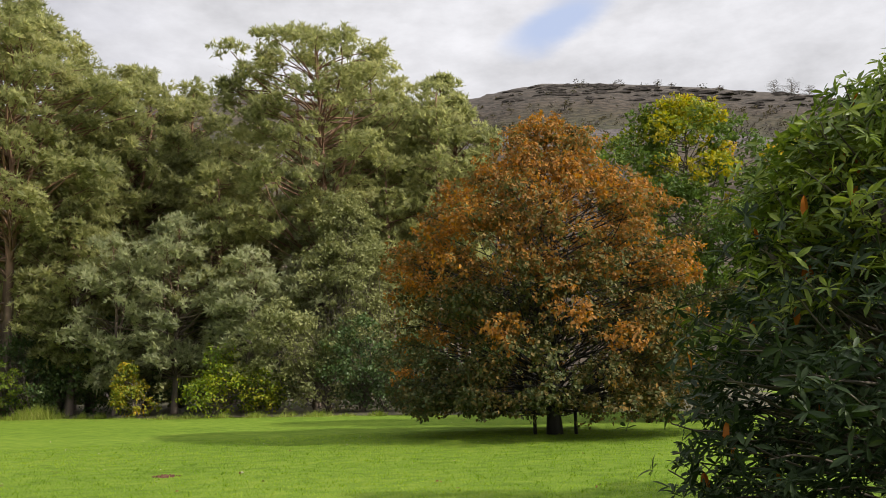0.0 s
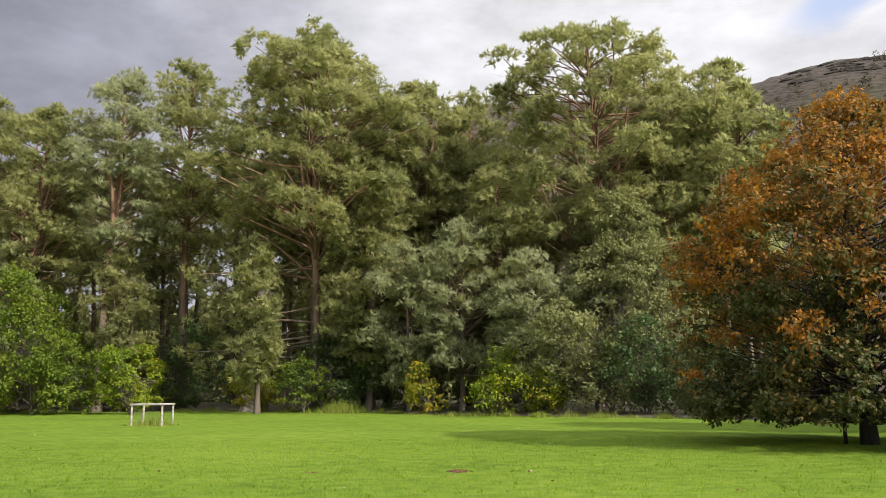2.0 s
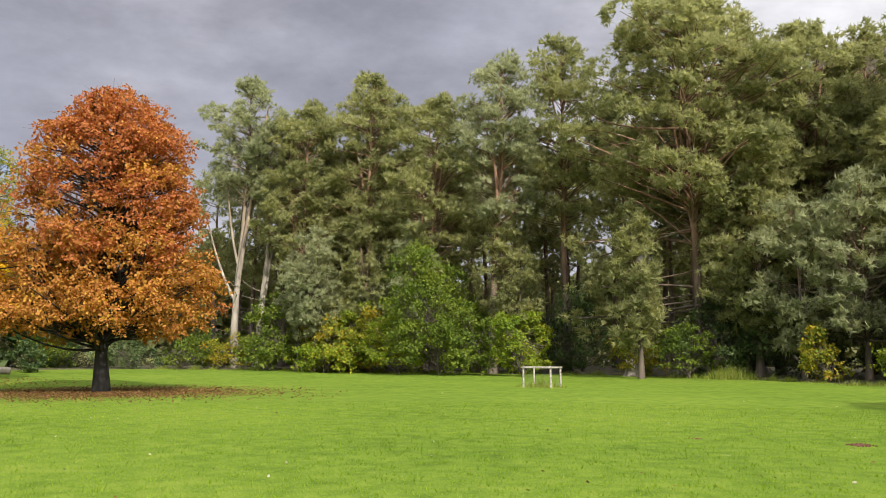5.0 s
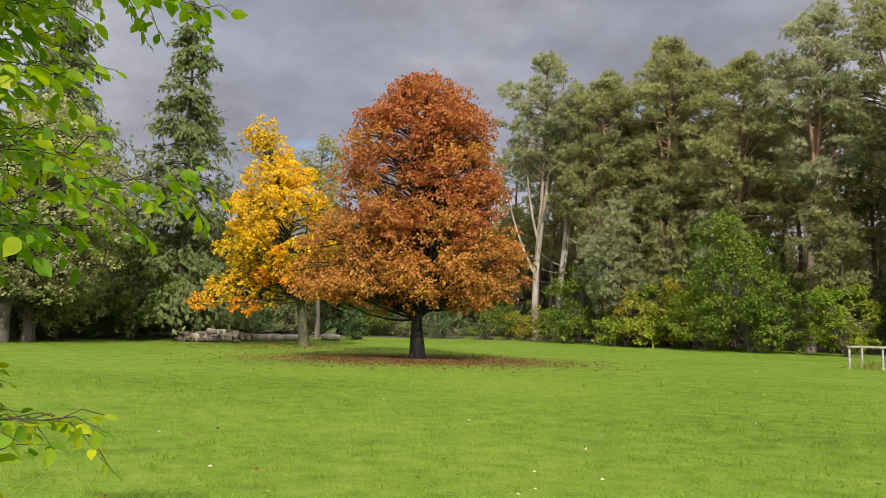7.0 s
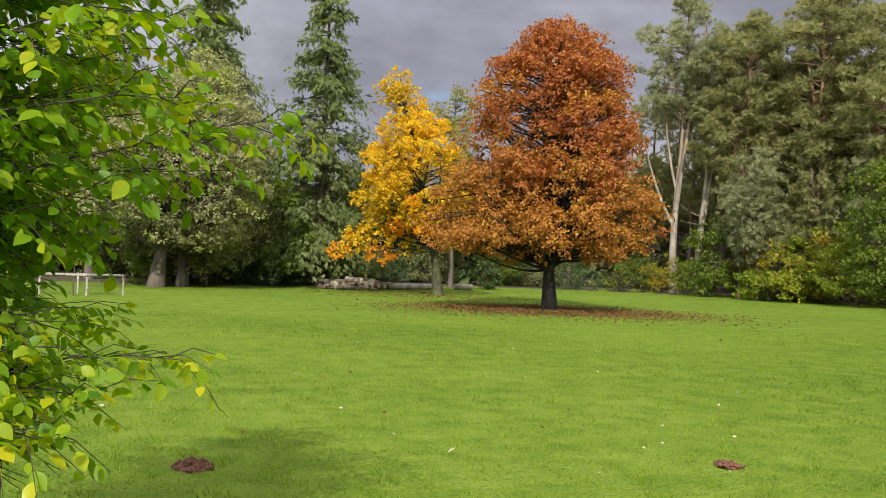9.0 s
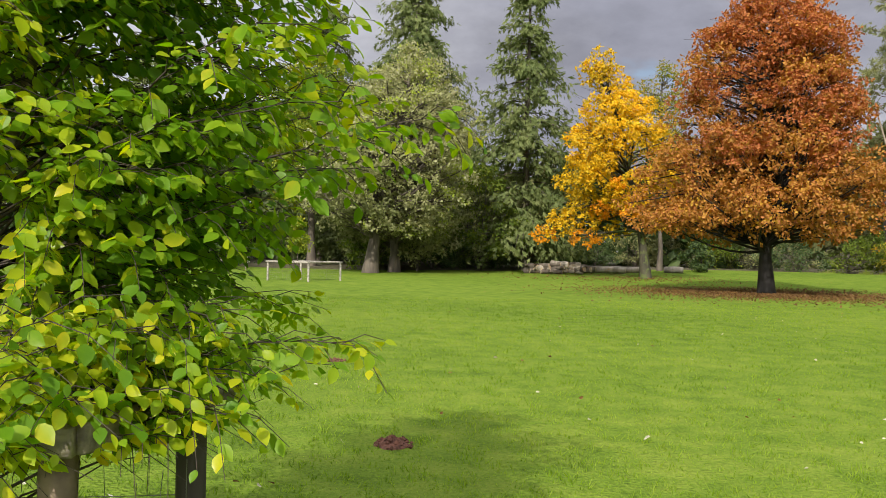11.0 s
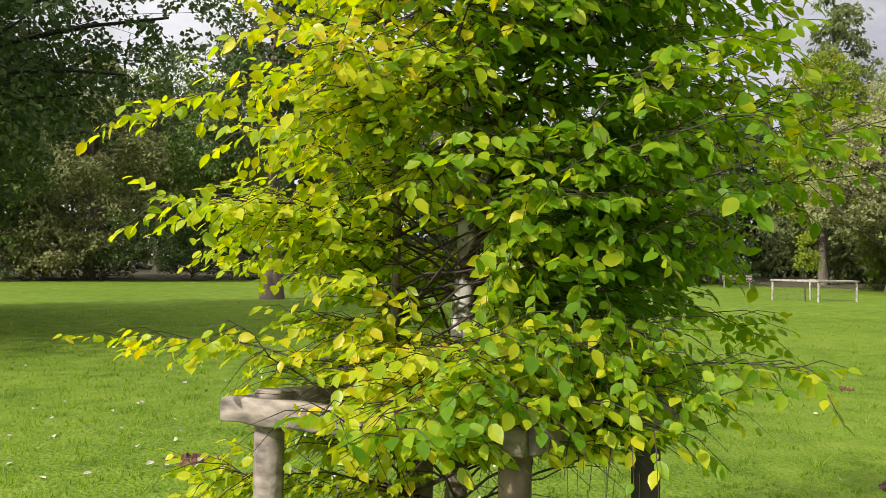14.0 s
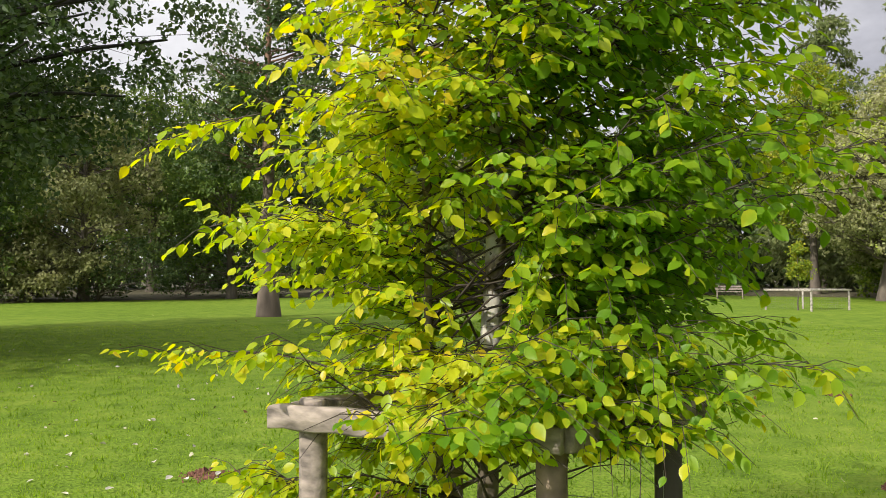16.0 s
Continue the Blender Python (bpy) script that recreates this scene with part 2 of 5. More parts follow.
TURF = turf_material()
BLADE = leaf_material("grass_blades", [(p, [min(1, 1.32 * c) for c in q]) for p, q in GRASS_STOPS], 0.12, 0.5, 0.55, 0.6)
BLADE.node_tree.nodes["Principled BSDF"].inputs["Specular IOR Level"].default_value = 0.12
HILL = hill_material()
PINE = leaf_material("pine_needles", [(0.1, (0.13, 0.145, 0.06)), (0.4, (0.235, 0.245, 0.105)), (0.7, (0.31, 0.31, 0.135)), (0.95, (0.39, 0.37, 0.175))], 0.22, 0.5, 0.6)
PINE_GREY = leaf_material("grey_pine_needles", [(0.1, (0.18, 0.20, 0.11)), (0.5, (0.29, 0.305, 0.165)), (0.9, (0.37, 0.37, 0.23))], 0.22, 0.5, 0.6)
FIR = leaf_material("fir_needles", [(0.1, (0.08, 0.11, 0.035)), (0.5, (0.145, 0.18, 0.06)), (0.9, (0.21, 0.235, 0.09))], 0.25, 0.55, 0.35)
RED = leaf_material("copper_red_leaves", [(0.05, (0.18, 0.09, 0.027)), (0.3, (0.37, 0.16, 0.036)), (0.5, (0.34, 0.105, 0.04)), (0.72, (0.40, 0.145, 0.046)), (0.95, (0.48, 0.26, 0.05))], 0.2, 0.5, 0.3)
RED_LOW = leaf_material("amber_leaves", [(0.05, (0.22, 0.14, 0.027)), (0.35, (0.41, 0.205, 0.038)), (0.6, (0.37, 0.145, 0.045)), (0.8, (0.50, 0.28, 0.045)), (0.97, (0.58, 0.37, 0.05))], 0.22, 0.5, 0.3)
YELLOW = leaf_material("golden_leaves", [(0.1, (0.28, 0.26, 0.03)), (0.4, (0.60, 0.39, 0.015)), (0.7, (0.74, 0.49, 0.02)), (0.95, (0.76, 0.40, 0.015))], 0.2, 0.5, 0.35)
ORANGE = leaf_material("orange_leaves", [(0.1, (0.6, 0.30, 0.015)), (0.5, (0.72, 0.29, 0.015)), (0.9, (0.75, 0.42, 0.03))], 0.3, 0.6, 0.35)
MAPLE_TOP = leaf_material("russet_leaves", [(0.12, (0.07, 0.085, 0.026)), (0.34, (0.15, 0.12, 0.038)), (0.52, (0.255, 0.13, 0.04)), (0.7, (0.355, 0.165, 0.036)), (0.89, (0.44, 0.21, 0.035)), (0.98, (0.52, 0.31, 0.03))], 0.45, 0.5, 0.35, 0.65)
MAPLE_LOW = leaf_material("bronze_green_leaves", [(0.1, (0.042, 0.058, 0.02)), (0.42, (0.075, 0.086, 0.028)), (0.7, (0.14, 0.105, 0.036)), (0.95, (0.30, 0.165, 0.035))], 0.3, 0.6, 0.22)
GREEN = leaf_material("green_leaves", [(0.1, (0.055, 0.09, 0.016)), (0.5, (0.12, 0.17, 0.022)), (0.9, (0.22, 0.25, 0.032))], 0.45, 0.5, 0.36)
GREEN_MID = leaf_material("mid_green_leaves", [(0.1, (0.05, 0.085, 0.022)), (0.5, (0.095, 0.15, 0.03)), (0.9, (0.17, 0.21, 0.04))], 0.4, 0.5, 0.3)
GREEN_DARK = leaf_material("dark_green_leaves", [(0.1, (0.035, 0.06, 0.02)), (0.5, (0.06, 0.10, 0.03)), (0.9, (0.115, 0.145, 0.045))], 0.35, 0.55, 0.25, 0.4)
LIME = leaf_material("yellow_green_leaves", [(0.1, (0.10, 0.17, 0.02)), (0.5, (0.20, 0.26, 0.025)), (0.9, (0.36, 0.32, 0.03))], 0.35, 0.55, 0.35)
GOLD_BUSH = leaf_material("gold_green_leaves", [(0.1, (0.09, 0.15, 0.02)), (0.45, (0.22, 0.23, 0.025)), (0.8, (0.42, 0.28, 0.02)), (0.97, (0.40, 0.17, 0.02))], 0.45, 0.5, 0.3)
GREYLEAF = leaf_material("grey_green_leaves", [(0.1, (0.11, 0.125, 0.05)), (0.5, (0.20, 0.21, 0.085)), (0.9, (0.30, 0.30, 0.13))], 0.35, 0.55, 0.35)
LICHEN = leaf_material("lichened_twigs", [(0.1, (0.18, 0.19, 0.07)), (0.5, (0.31, 0.31, 0.15)), (0.62, (0.38, 0.37, 0.22)), (0.74, (0.32, 0.38, 0.06))], 0.25, 0.4, 0.35)
MIXED = leaf_material("turning_leaves", [(0.1, (0.07, 0.11, 0.02)), (0.36, (0.17, 0.20, 0.028)), (0.52, (0.34, 0.30, 0.025)), (0.68, (0.46, 0.33, 0.025)), (0.8, (0.50, 0.20, 0.03)), (0.92, (0.45, 0.13, 0.04))], 0.22, 0.25, 0.35)
BEECH_STOPS = [(0.05, (0.085, 0.19, 0.010)), (0.4, (0.155, 0.285, 0.013)), (0.66, (0.27, 0.38, 0.016)), (0.88, (0.48, 0.46, 0.02)), (0.97, (0.50, 0.25, 0.03))]
BEECH = leaf_material("beech_leaves", BEECH_STOPS, 0.9, 0.5, 0.5, 0.42)
# yellowing leaves, with the sunlight on that side of the crown coloured in
BEECH_LIT_TURN = leaf_material("sunlit_turning_beech_leaves", [(0.05, (0.17, 0.28, 0.012)), (0.38, (0.33, 0.42, 0.016)), (0.66, (0.50, 0.51, 0.02)), (0.85, (0.64, 0.48, 0.03)), (0.94, (0.56, 0.21, 0.03))], 0.9, 0.55, 0.5, 0.32)
PALE_PATCH = plain("peeling_bark", (0.44, 0.41, 0.36), 0.85, 22.0, 0.55, 0.6, (1, 1, 0.5))
BEECH_SINGLE = leaf_material("beech_leaf", BEECH_STOPS, 0.9, 0.75, 0.5, 0.42, True)
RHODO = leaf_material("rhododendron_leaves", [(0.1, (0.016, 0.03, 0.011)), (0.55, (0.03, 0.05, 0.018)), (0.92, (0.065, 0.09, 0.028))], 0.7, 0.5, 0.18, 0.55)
# the same leaves lightened: sunlight on the bush's top is put into the colour
RHODO_SUN = leaf_material("rhododendron_sunlit_leaves", [(0.1, (0.06, 0.10, 0.018)), (0.5, (0.14, 0.19, 0.03)), (0.92, (0.30, 0.34, 0.055))], 0.7, 0.5, 0.28, 0.4)
RHODO_OLD = leaf_material("withered_leaves", [(0.1, (0.35, 0.09, 0.02)), (0.9, (0.5, 0.17, 0.025))], 0.5, 0.6, 0.3, 0.4)
LITTER = leaf_material("fallen_leaves", [(0.1, (0.09, 0.042, 0.018)), (0.5, (0.14, 0.075, 0.028)), (0.9, (0.23, 0.135, 0.045))], 0.3, 0.8, 0.1)
BARK_PINE = bark_material("pine_bark", (0.115, 0.088, 0.068), (0.23, 0.13, 0.08), 2.2, (1, 1, 0.22), 0.8, (5.0, 13.0), ((0.28, 0.26, 0.22), 1.1, 0.64))
BARK_PALE = bark_material("pale_pine_bark", (0.31, 0.27, 0.22), (0.26, 0.19, 0.13), 2.2, (1, 1, 0.22), 0.6, (8.0, 16.0))
BARK_DEAD = bark_material("dead_branch_bark", (0.24, 0.19, 0.15), (0, 0, 0), 3.0, (1, 1, 0.3), 0.5)
BARK_DARK = bark_material("dark_bark", (0.022, 0.019, 0.016), (0, 0, 0), 5.0, (1, 1, 0.2), 0.9)
BARK_GREY = bark_material("grey_bark", (0.11, 0.09, 0.07), (0, 0, 0), 4.0, (1, 1, 0.2), 0.8)
BARK_MOSS = bark_material("mossy_bark", (0.055, 0.05, 0.03), (0, 0, 0), 4.0, (1, 1, 0.3), 0.8, None, ((0.09, 0.115, 0.03), 2.0, 0.52))
BARK_BEECH = bark_material("beech_bark", (0.17, 0.135, 0.10), (0, 0, 0), 14.0, (1, 1, 0.5), 0.25, None, ((0.45, 0.43, 0.38), 5.0, 0.55))
POST = plain("weathered_timber", (0.235, 0.195, 0.165), 0.88, 26.0, 0.6, 0.9, (1, 0.35, 1))
BARK_TWIG = plain("twig_bark", (0.045, 0.032, 0.024), 0.7, 30.0, 0.4, 0.3)
POST_GREY = plain("silvered_timber", (0.33, 0.30, 0.26), 0.85, 12.0, 0.5, 0.8)
POST_BROWN = plain("brown_timber", (0.17, 0.125, 0.09), 0.85, 12.0, 0.5, 0.8)
# timber darkened for the guard post standing in shadow
POST_SHADED = plain("shaded_timber", (0.055, 0.046, 0.04), 0.85, 9.0, 0.4, 0.5, (1, 1, 0.15))
WIRE = plain("galvanised_wire", (0.25, 0.25, 0.25), 0.5, 9.0, 0.2, 0.1)
WIRE.node_tree.nodes["Principled BSDF"].inputs["Metallic"].default_value = 0.8
SOIL = plain("molehill_soil", (0.13, 0.055, 0.035), 0.95, 30.0, 0.5, 1.0)
CUT = plain("cut_timber", (0.42, 0.33, 0.22), 0.85, 6.0, 0.3, 0.4)


# ---- shapes ----
def ground_z(x, y):
    """The meadow: level, rising a little towards the wood."""
    s = np.clip((np.hypot(x, y) - 50) / 35, 0, 1)
    return 0.35 * s * s * (3 - 2 * s)


def spot(yaw, d):
    return -math.sin(radians(yaw)) * d, math.cos(radians(yaw)) * d


class Shape:
    """Collects points and faces, then becomes one mesh."""

    def __init__(self):
        self.points, self.faces, self.count = [], [], 0

    def add(self, points, faces):
        points = np.asarray(points, dtype=np.float64).reshape(-1, 3)
        self.points.append(points)
        self.faces.append(np.asarray(faces, dtype=np.int64) + self.count)
        self.count += len(points)

    def tube(self, line, radii, sides=6, cap=True):
        line = np.asarray(line, dtype=float)
        n = len(line)
        way = np.gradient(line, axis=0)
        way /= np.linalg.norm(way, axis=1)[:, None] + 1e-9
        ref = np.array([0.0, 0.0, 1.0]) if abs(way[:, 2]).mean() < 0.8 else np.array([1.0, 0.0, 0.0])
        a = np.cross(way, ref)
        a /= np.linalg.norm(a, axis=1)[:, None] + 1e-9
        b = np.cross(way, a)
        ang = np.linspace(0, 2 * np.pi, sides, endpoint=False)
        ring = a[:, None, :] * np.cos(ang)[None, :, None] + b[:, None, :] * np.sin(ang)[None, :, None]
        pts = line[:, None, :] + ring * np.asarray(radii, dtype=float).reshape(n, 1, 1)
        i, j = np.meshgrid(np.arange(n - 1), np.arange(sides), indexing="ij")
        k = (j + 1) % sides
        quads = np.stack([i * sides + j, i * sides + k, (i + 1) * sides + k, (i + 1) * sides + j], -1).reshape(-1, 4)
        self.add(pts.reshape(-1, 3), quads)
        if cap:
            base = self.count - n * sides
            end = base + (n - 1) * sides
            self.faces.append(np.array([[end + q for q in range(sides)]]))

    def mesh(self, name, smooth=True):
        me = bpy.data.meshes.new(name)
        pts = np.concatenate(self.points)
        me.vertices.add(len(pts))
        me.vertices.foreach_set("co", pts.ravel())
        loops = np.concatenate([f.ravel() for f in self.faces])
        sizes = np.concatenate([np.full(len(f), f.shape[1]) for f in self.faces])
        me.loops.add(len(loops))
        me.loops.foreach_set("vertex_index", loops.astype(np.int32))
        me.polygons.add(len(sizes))
        me.polygons.foreach_set("loop_start", np.concatenate([[0], np.cumsum(sizes)[:-1]]).astype(np.int32))
        me.polygons.foreach_set("use_smooth", np.full(len(sizes), smooth))
        me.update(calc_edges=True)
        return me


def part(name, shape, mat, parent=None, label="", smooth=True):
    """Links a shape as one mesh object under a thing or a part."""
    me = shape.mesh(name, smooth)
    me.materials.append(mat)
    ob = new(name, me)
    if parent:
        ob.parent = parent
    if label:
        ob["label"] = label
    return ob


def thing(name, x, y, z=None, turn=0, label="", category="", group="", kind=""):
    ob = new(name)
    ob.matrix_basis = pose(x, y, float(ground_z(x, y)) if z is None else z, 0, 0, turn)
    return tagged(ob, label, category, group, kind)


# outlines of leaves: points (along, across, lift) and faces
RHOMB = (np.array([(0, 0, 0), (0.48, 0.36, 0.10), (1, 0, 0), (0.48, -0.36, 0.10)]), np.array([(0, 1, 2), (0, 2, 3)]))
OVAL = (np.array([(0, 0, 0), (0.5, 0, -0.05), (1, 0, -0.1), (0.2, 0.25, 0.07), (0.6, 0.30, 0.02), (0.2, -0.25, 0.05), (0.6, -0.30, 0.09)]),
        np.array([(0, 3, 1), (3, 4, 1), (4, 2, 1), (0, 1, 5), (5, 1, 6), (6, 1, 2)]))
BEECH_LEAF = (np.array([(0, 0, 0), (0.3, 0, -0.02), (0.65, 0, -0.04), (1, 0, -0.13), (0.12, 0.19, 0.03), (0.38, 0.32, 0.035), (0.66, 0.27, 0.0), (0.87, 0.12, -0.06),
                        (0.12, -0.19, 0.02), (0.38, -0.32, 0.05), (0.66, -0.27, 0.03), (0.87, -0.12, -0.05)]),
              np.array([(0, 4, 1), (4, 5, 1), (5, 2, 1), (5, 6, 2), (6, 7, 2), (7, 3, 2), (0, 1, 8), (8, 1, 9), (9, 1, 2), (9, 2, 10), (10, 2, 11), (11, 2, 3)]))
LANCE = (np.array([(0, 0, 0), (0.5, 0, -0.03), (1, 0, -0.12), (0.25, 0.10, 0.03), (0.65, 0.13, 0.0), (0.25, -0.10, 0.03), (0.65, -0.13, 0.0)]), OVAL[1])
TUFT = (np.array([(0.05, 0.15, 0), (0.05, -0.15, 0), (1, 0.0, 0.1), (0.0, 0.16, 0.05), (0.15, -0.1, -0.04), (0.85, 0.55, 0.1), (0.15, 0.1, 0.04), (0.0, -0.16, -0.05), (0.85, -0.55, 0.3)]),
        np.array([(0, 1, 2), (3, 4, 5), (6, 7, 8)]))
# one broad needle spray, for crowns far off
SPRAY = (np.array([(0, 0, 0), (0.55, 0.16, 0.05), (1, 0.05, 0.0), (0.5, -0.16, 0.05), (0.9, 0.42, 0.1), (0.9, -0.42, 0.1)]), np.array([(0, 1, 2), (0, 2, 3), (0, 4, 1), (0, 3, 5)]))


def unit(v):
    return v / (np.linalg.norm(v, axis=-1, keepdims=True) + 1e-9)


def leaves(shape, outline, base, along, normal, size):
    """Sets a leaf of that outline at every base point."""
    pts, faces = outline
    a = unit(along)
    s = unit(np.cross(normal, a))
    w = np.cross(a, s)
    n = len(base)
    size = np.broadcast_to(np.asarray(size, dtype=float), (n,))[:, None, None]
    v = base[:, None, :] + size * (pts[None, :, 0, None] * a[:, None, :] + pts[None, :, 1, None] * s[:, None, :] + pts[None, :, 2, None] * w[:, None, :])
    f = faces[None] + (np.arange(n) * len(pts))[:, None, None]
    shape.add(v.reshape(-1, 3), f.reshape(-1, faces.shape[1]))


def clump_leaves(shape, rng, centre, radii, count, outline, size, droop=0.2, shell=0.5, up=0.35, grain=9):
    """Leaves in a loose cushion that is itself made of small bunches, most of them near its outer and upper side."""
    k = max(3, count // grain)
    d = unit(rng.normal(size=(k, 3)) + np.array([0, 0, up]))
    seats = centre + d * radii * (shell + (1.0 - shell) * rng.random(k) ** 0.7)[:, None]
    own = rng.integers(0, k, count)
    e = unit(rng.normal(size=(count, 3)) + np.array([0, 0, 0.4]))
    reach = float(np.mean(radii)) * 1.15 / math.sqrt(k) * rng.random(count) ** 0.4
    base = seats[own] + e * reach[:, None] * np.array([1.1, 1.1, 0.75])
    along = d[own] * 0.2 + e * 0.25 + rng.normal(size=(count, 3)) * 0.8 + np.array([0, 0, -droop])
    normal = np.array([0, 0, 0.5]) + d[own] * 0.7 + e * 0.6 + rng.normal(size=(count, 3)) * 0.3
    leaves(shape, outline, base, along, normal, size * rng.uniform(0.65, 1.25, count))


def bend(rng, a, b, lift=0.15, steps=5, wob=0.05):
    """A curved line from a to b."""
    a, b = np.asarray(a, dtype=float), np.asarray(b, dtype=float)
    span = np.linalg.norm(b - a)
    mid = (a + b) / 2 + np.array([0, 0, lift * span]) + rng.normal(size=3) * wob * span
    t = np.linspace(0, 1, steps)[:, None]
    return (1 - t) ** 2 * a + 2 * t * (1 - t) * mid + t ** 2 * b


def stem_line(rng, height, lean=(0, 0), wob=0.02, steps=9):
    t = np.linspace(0, 1, steps)
    x = lean[0] * t ** 1.3 + np.cumsum(rng.normal(size=steps)) * wob * height / steps
    y = lean[1] * t ** 1.3 + np.cumsum(rng.normal(size=steps)) * wob * height / steps
    x[0] = y[0] = 0
    return np.stack([x, y, t * height - 0.15 * (t == 0)], -1)


def tree(name, label, category, x, y, height, profile, clumps=120, clump_r=1.0, squash=0.65, per=160, outline=RHOMB, size=0.2, leaf=None, bark=None,
         trunk=0.25, lean=(0, 0), seed=1, group="", turn=0, extra=(), hollow=0.35, droop=0.2, lift=0.12, limb=0.035, stems=1, bare=0.0, low_leaf=None, split=0.0, dead=0, limb_parts=10, top_heavy=0.35, low_label="bronze-green lower foliage", rough=0.2, forks=()):
    """A tree or shrub: trunk, limbs out to cushions of leaves that fill the given outline. profile: (share of the height, radius in metres)."""
    rng = np.random.default_rng(seed)
    top = thing(name, x, y, None, turn, label, category, group)
    z_of = np.array([p[0] for p in profile]) * height
    r_of = np.array([p[1] for p in profile])
    stem_top = height * (0.93 if stems == 1 else 0.5)
    lines = []
    for k in range(stems):
        ln = lean if stems == 1 else (rng.normal() * r_of.max() * 0.35, rng.normal() * r_of.max() * 0.35)
        line = stem_line(rng, stem_top, ln, 0.035)
        t = np.linspace(0, 1, len(line))
        rad = trunk * (1 - 0.85 * t) * (1 + 0.5 * np.exp(-t * 22))
        s = Shape()
        s.tube(line, rad, 10)
        bole = part("trunk" if stems == 1 else "stem", s, bark, top)
        lines.append(line)
    for f0, f1, dx, dy, thick in forks:
        z0 = f0 * height
        root = np.array([np.interp(z0, lines[0][:, 2], lines[0][:, 0]), np.interp(z0, lines[0][:, 2], lines[0][:, 1]), z0])
        s = Shape()
        line = bend(rng, root, root + np.array([dx, dy, (f1 - f0) * height]), rng.uniform(-0.16, -0.05), 8, 0.07)
        s.tube(line, np.linspace(1, 0.25, 8) * trunk * thick, 8)
        part("fork", s, bark, bole)
    zs = np.linspace(z_of[0], z_of[-1], 60)
    rs = np.interp(zs, z_of, r_of)
    share = rs + (0.15 if outline is not TUFT else 0.4 * rs.max())
    pick = rng.choice(60, clumps, p=share / share.sum())
    cs = []
    for i, k in enumerate(pick):
        z = zs[k] + rng.uniform(-0.5, 0.5) * (zs[1] - zs[0])
        ang = i * 2.39996 + rng.uniform(-0.5, 0.5)
        swell = 1 + rough * 1.6 * noise.noise(Vector((math.cos(ang) * 1.3, math.sin(ang) * 1.3, z * 0.22 + seed)))
        r = max(0.0, rs[k] * swell - clump_r * 0.75) * math.sqrt(hollow ** 2 + (1 - hollow ** 2) * rng.random())
        off = np.interp(z, lines[0][:, 2], lines[0][:, 0]), np.interp(z, lines[0][:, 2], lines[0][:, 1])
        cs.append((off[0] + math.cos(ang) * r, off[1] + math.sin(ang) * r, z, clump_r * rng.uniform(0.65, 1.25) * (0.92 if outline is TUFT and z > 0.72 * height else 1.0)))
    cs += [(*e[:3], e[3]) for e in extra]
    twigs, crown, crown_low = Shape(), Shape(), Shape()
    z_first = z_of[0]
    spans = sorted((math.hypot(c[0], c[1]) * c[3] for c in cs), reverse=True)
    main = spans[min(len(spans) - 1, limb_parts)] if limb_parts and stems == 1 else 1e9
    for i, (cx, cy, cz, cr) in enumerate(cs):
        line = lines[i % len(lines)]
        out = math.hypot(cx, cy)
        z0 = min(max(z_first * rng.uniform(0.7, 1.1), cz - out * rng.uniform(0.1, 0.8)), stem_top * 0.97) if stems == 1 else rng.uniform(0.05, 0.9) * min(cz, stem_top)
        if i >= len(cs) - len(extra) and stems == 1:
            z0 = min(cz * rng.uniform(0.9, 1.2) + 0.4, stem_top * 0.95)
        root = np.array([np.interp(z0, line[:, 2], line[:, 0]), np.interp(z0, line[:, 2], line[:, 1]), z0])
        ln = bend(rng, root, (cx, cy, cz), lift * rng.uniform(-0.3, 1.0), 6, 0.11)
        span = np.linalg.norm(ln[-1] - ln[0])
        own = out * cr > main
        s = Shape() if own else twigs
        s.tube(ln, np.linspace(1, 0.25, 6) * min(trunk * 0.5, limb * (0.4 + 0.35 * span)), 6 if own else 4, False)
        if own:
            part("limb", s, bark, bole)
        for q in range(1 if outline is TUFT else 2):
            tip = np.array([cx, cy, cz]) + rng.normal(size=3) * cr * np.array([0.7, 0.7, 0.4])
            twigs.tube(bend(rng, ln[3], tip, 0.1, 3, 0.1), [limb * 0.3, limb * 0.22, limb * 0.1], 3, False)
        if rng.random() < bare:
            continue
        low = low_leaf is not None and cz < split * height + rng.normal() * 0.14 * height
        clump_leaves(crown_low if low else crown, rng, np.array([cx, cy, cz]), np.array([cr, cr, cr * squash]), int(per * (cr / clump_r) ** 2), outline, size, droop, up=top_heavy, grain=14 if outline is TUFT else 13 if stems > 1 else 9)
    for i in range(dead):
        z0 = rng.uniform(0.16, 0.6) * height
        a = rng.uniform(0, 6.28)
        root = np.array([np.interp(z0, lines[0][:, 2], lines[0][:, 0]), np.interp(z0, lines[0][:, 2], lines[0][:, 1]), z0])
        tip = root + np.array([math.cos(a), math.sin(a), rng.uniform(-0.1, 0.6)]) * rng.uniform(1.2, 3.8)
        s = Shape()
        s.tube(bend(rng, root, tip, -0.15, 6, 0.14), np.linspace(0.075, 0.015, 6), 5, False)
        part("dead_branch", s, BARK_DEAD, bole)
    tagged(part("twigwork", twigs, bark, top), kind="stuff")
    if crown.count:
        part("crown", crown, leaf, top, smooth=False)
    if crown_low.count:
        part("lower_crown", crown_low, low_leaf, top, low_label, smooth=False)
    return top


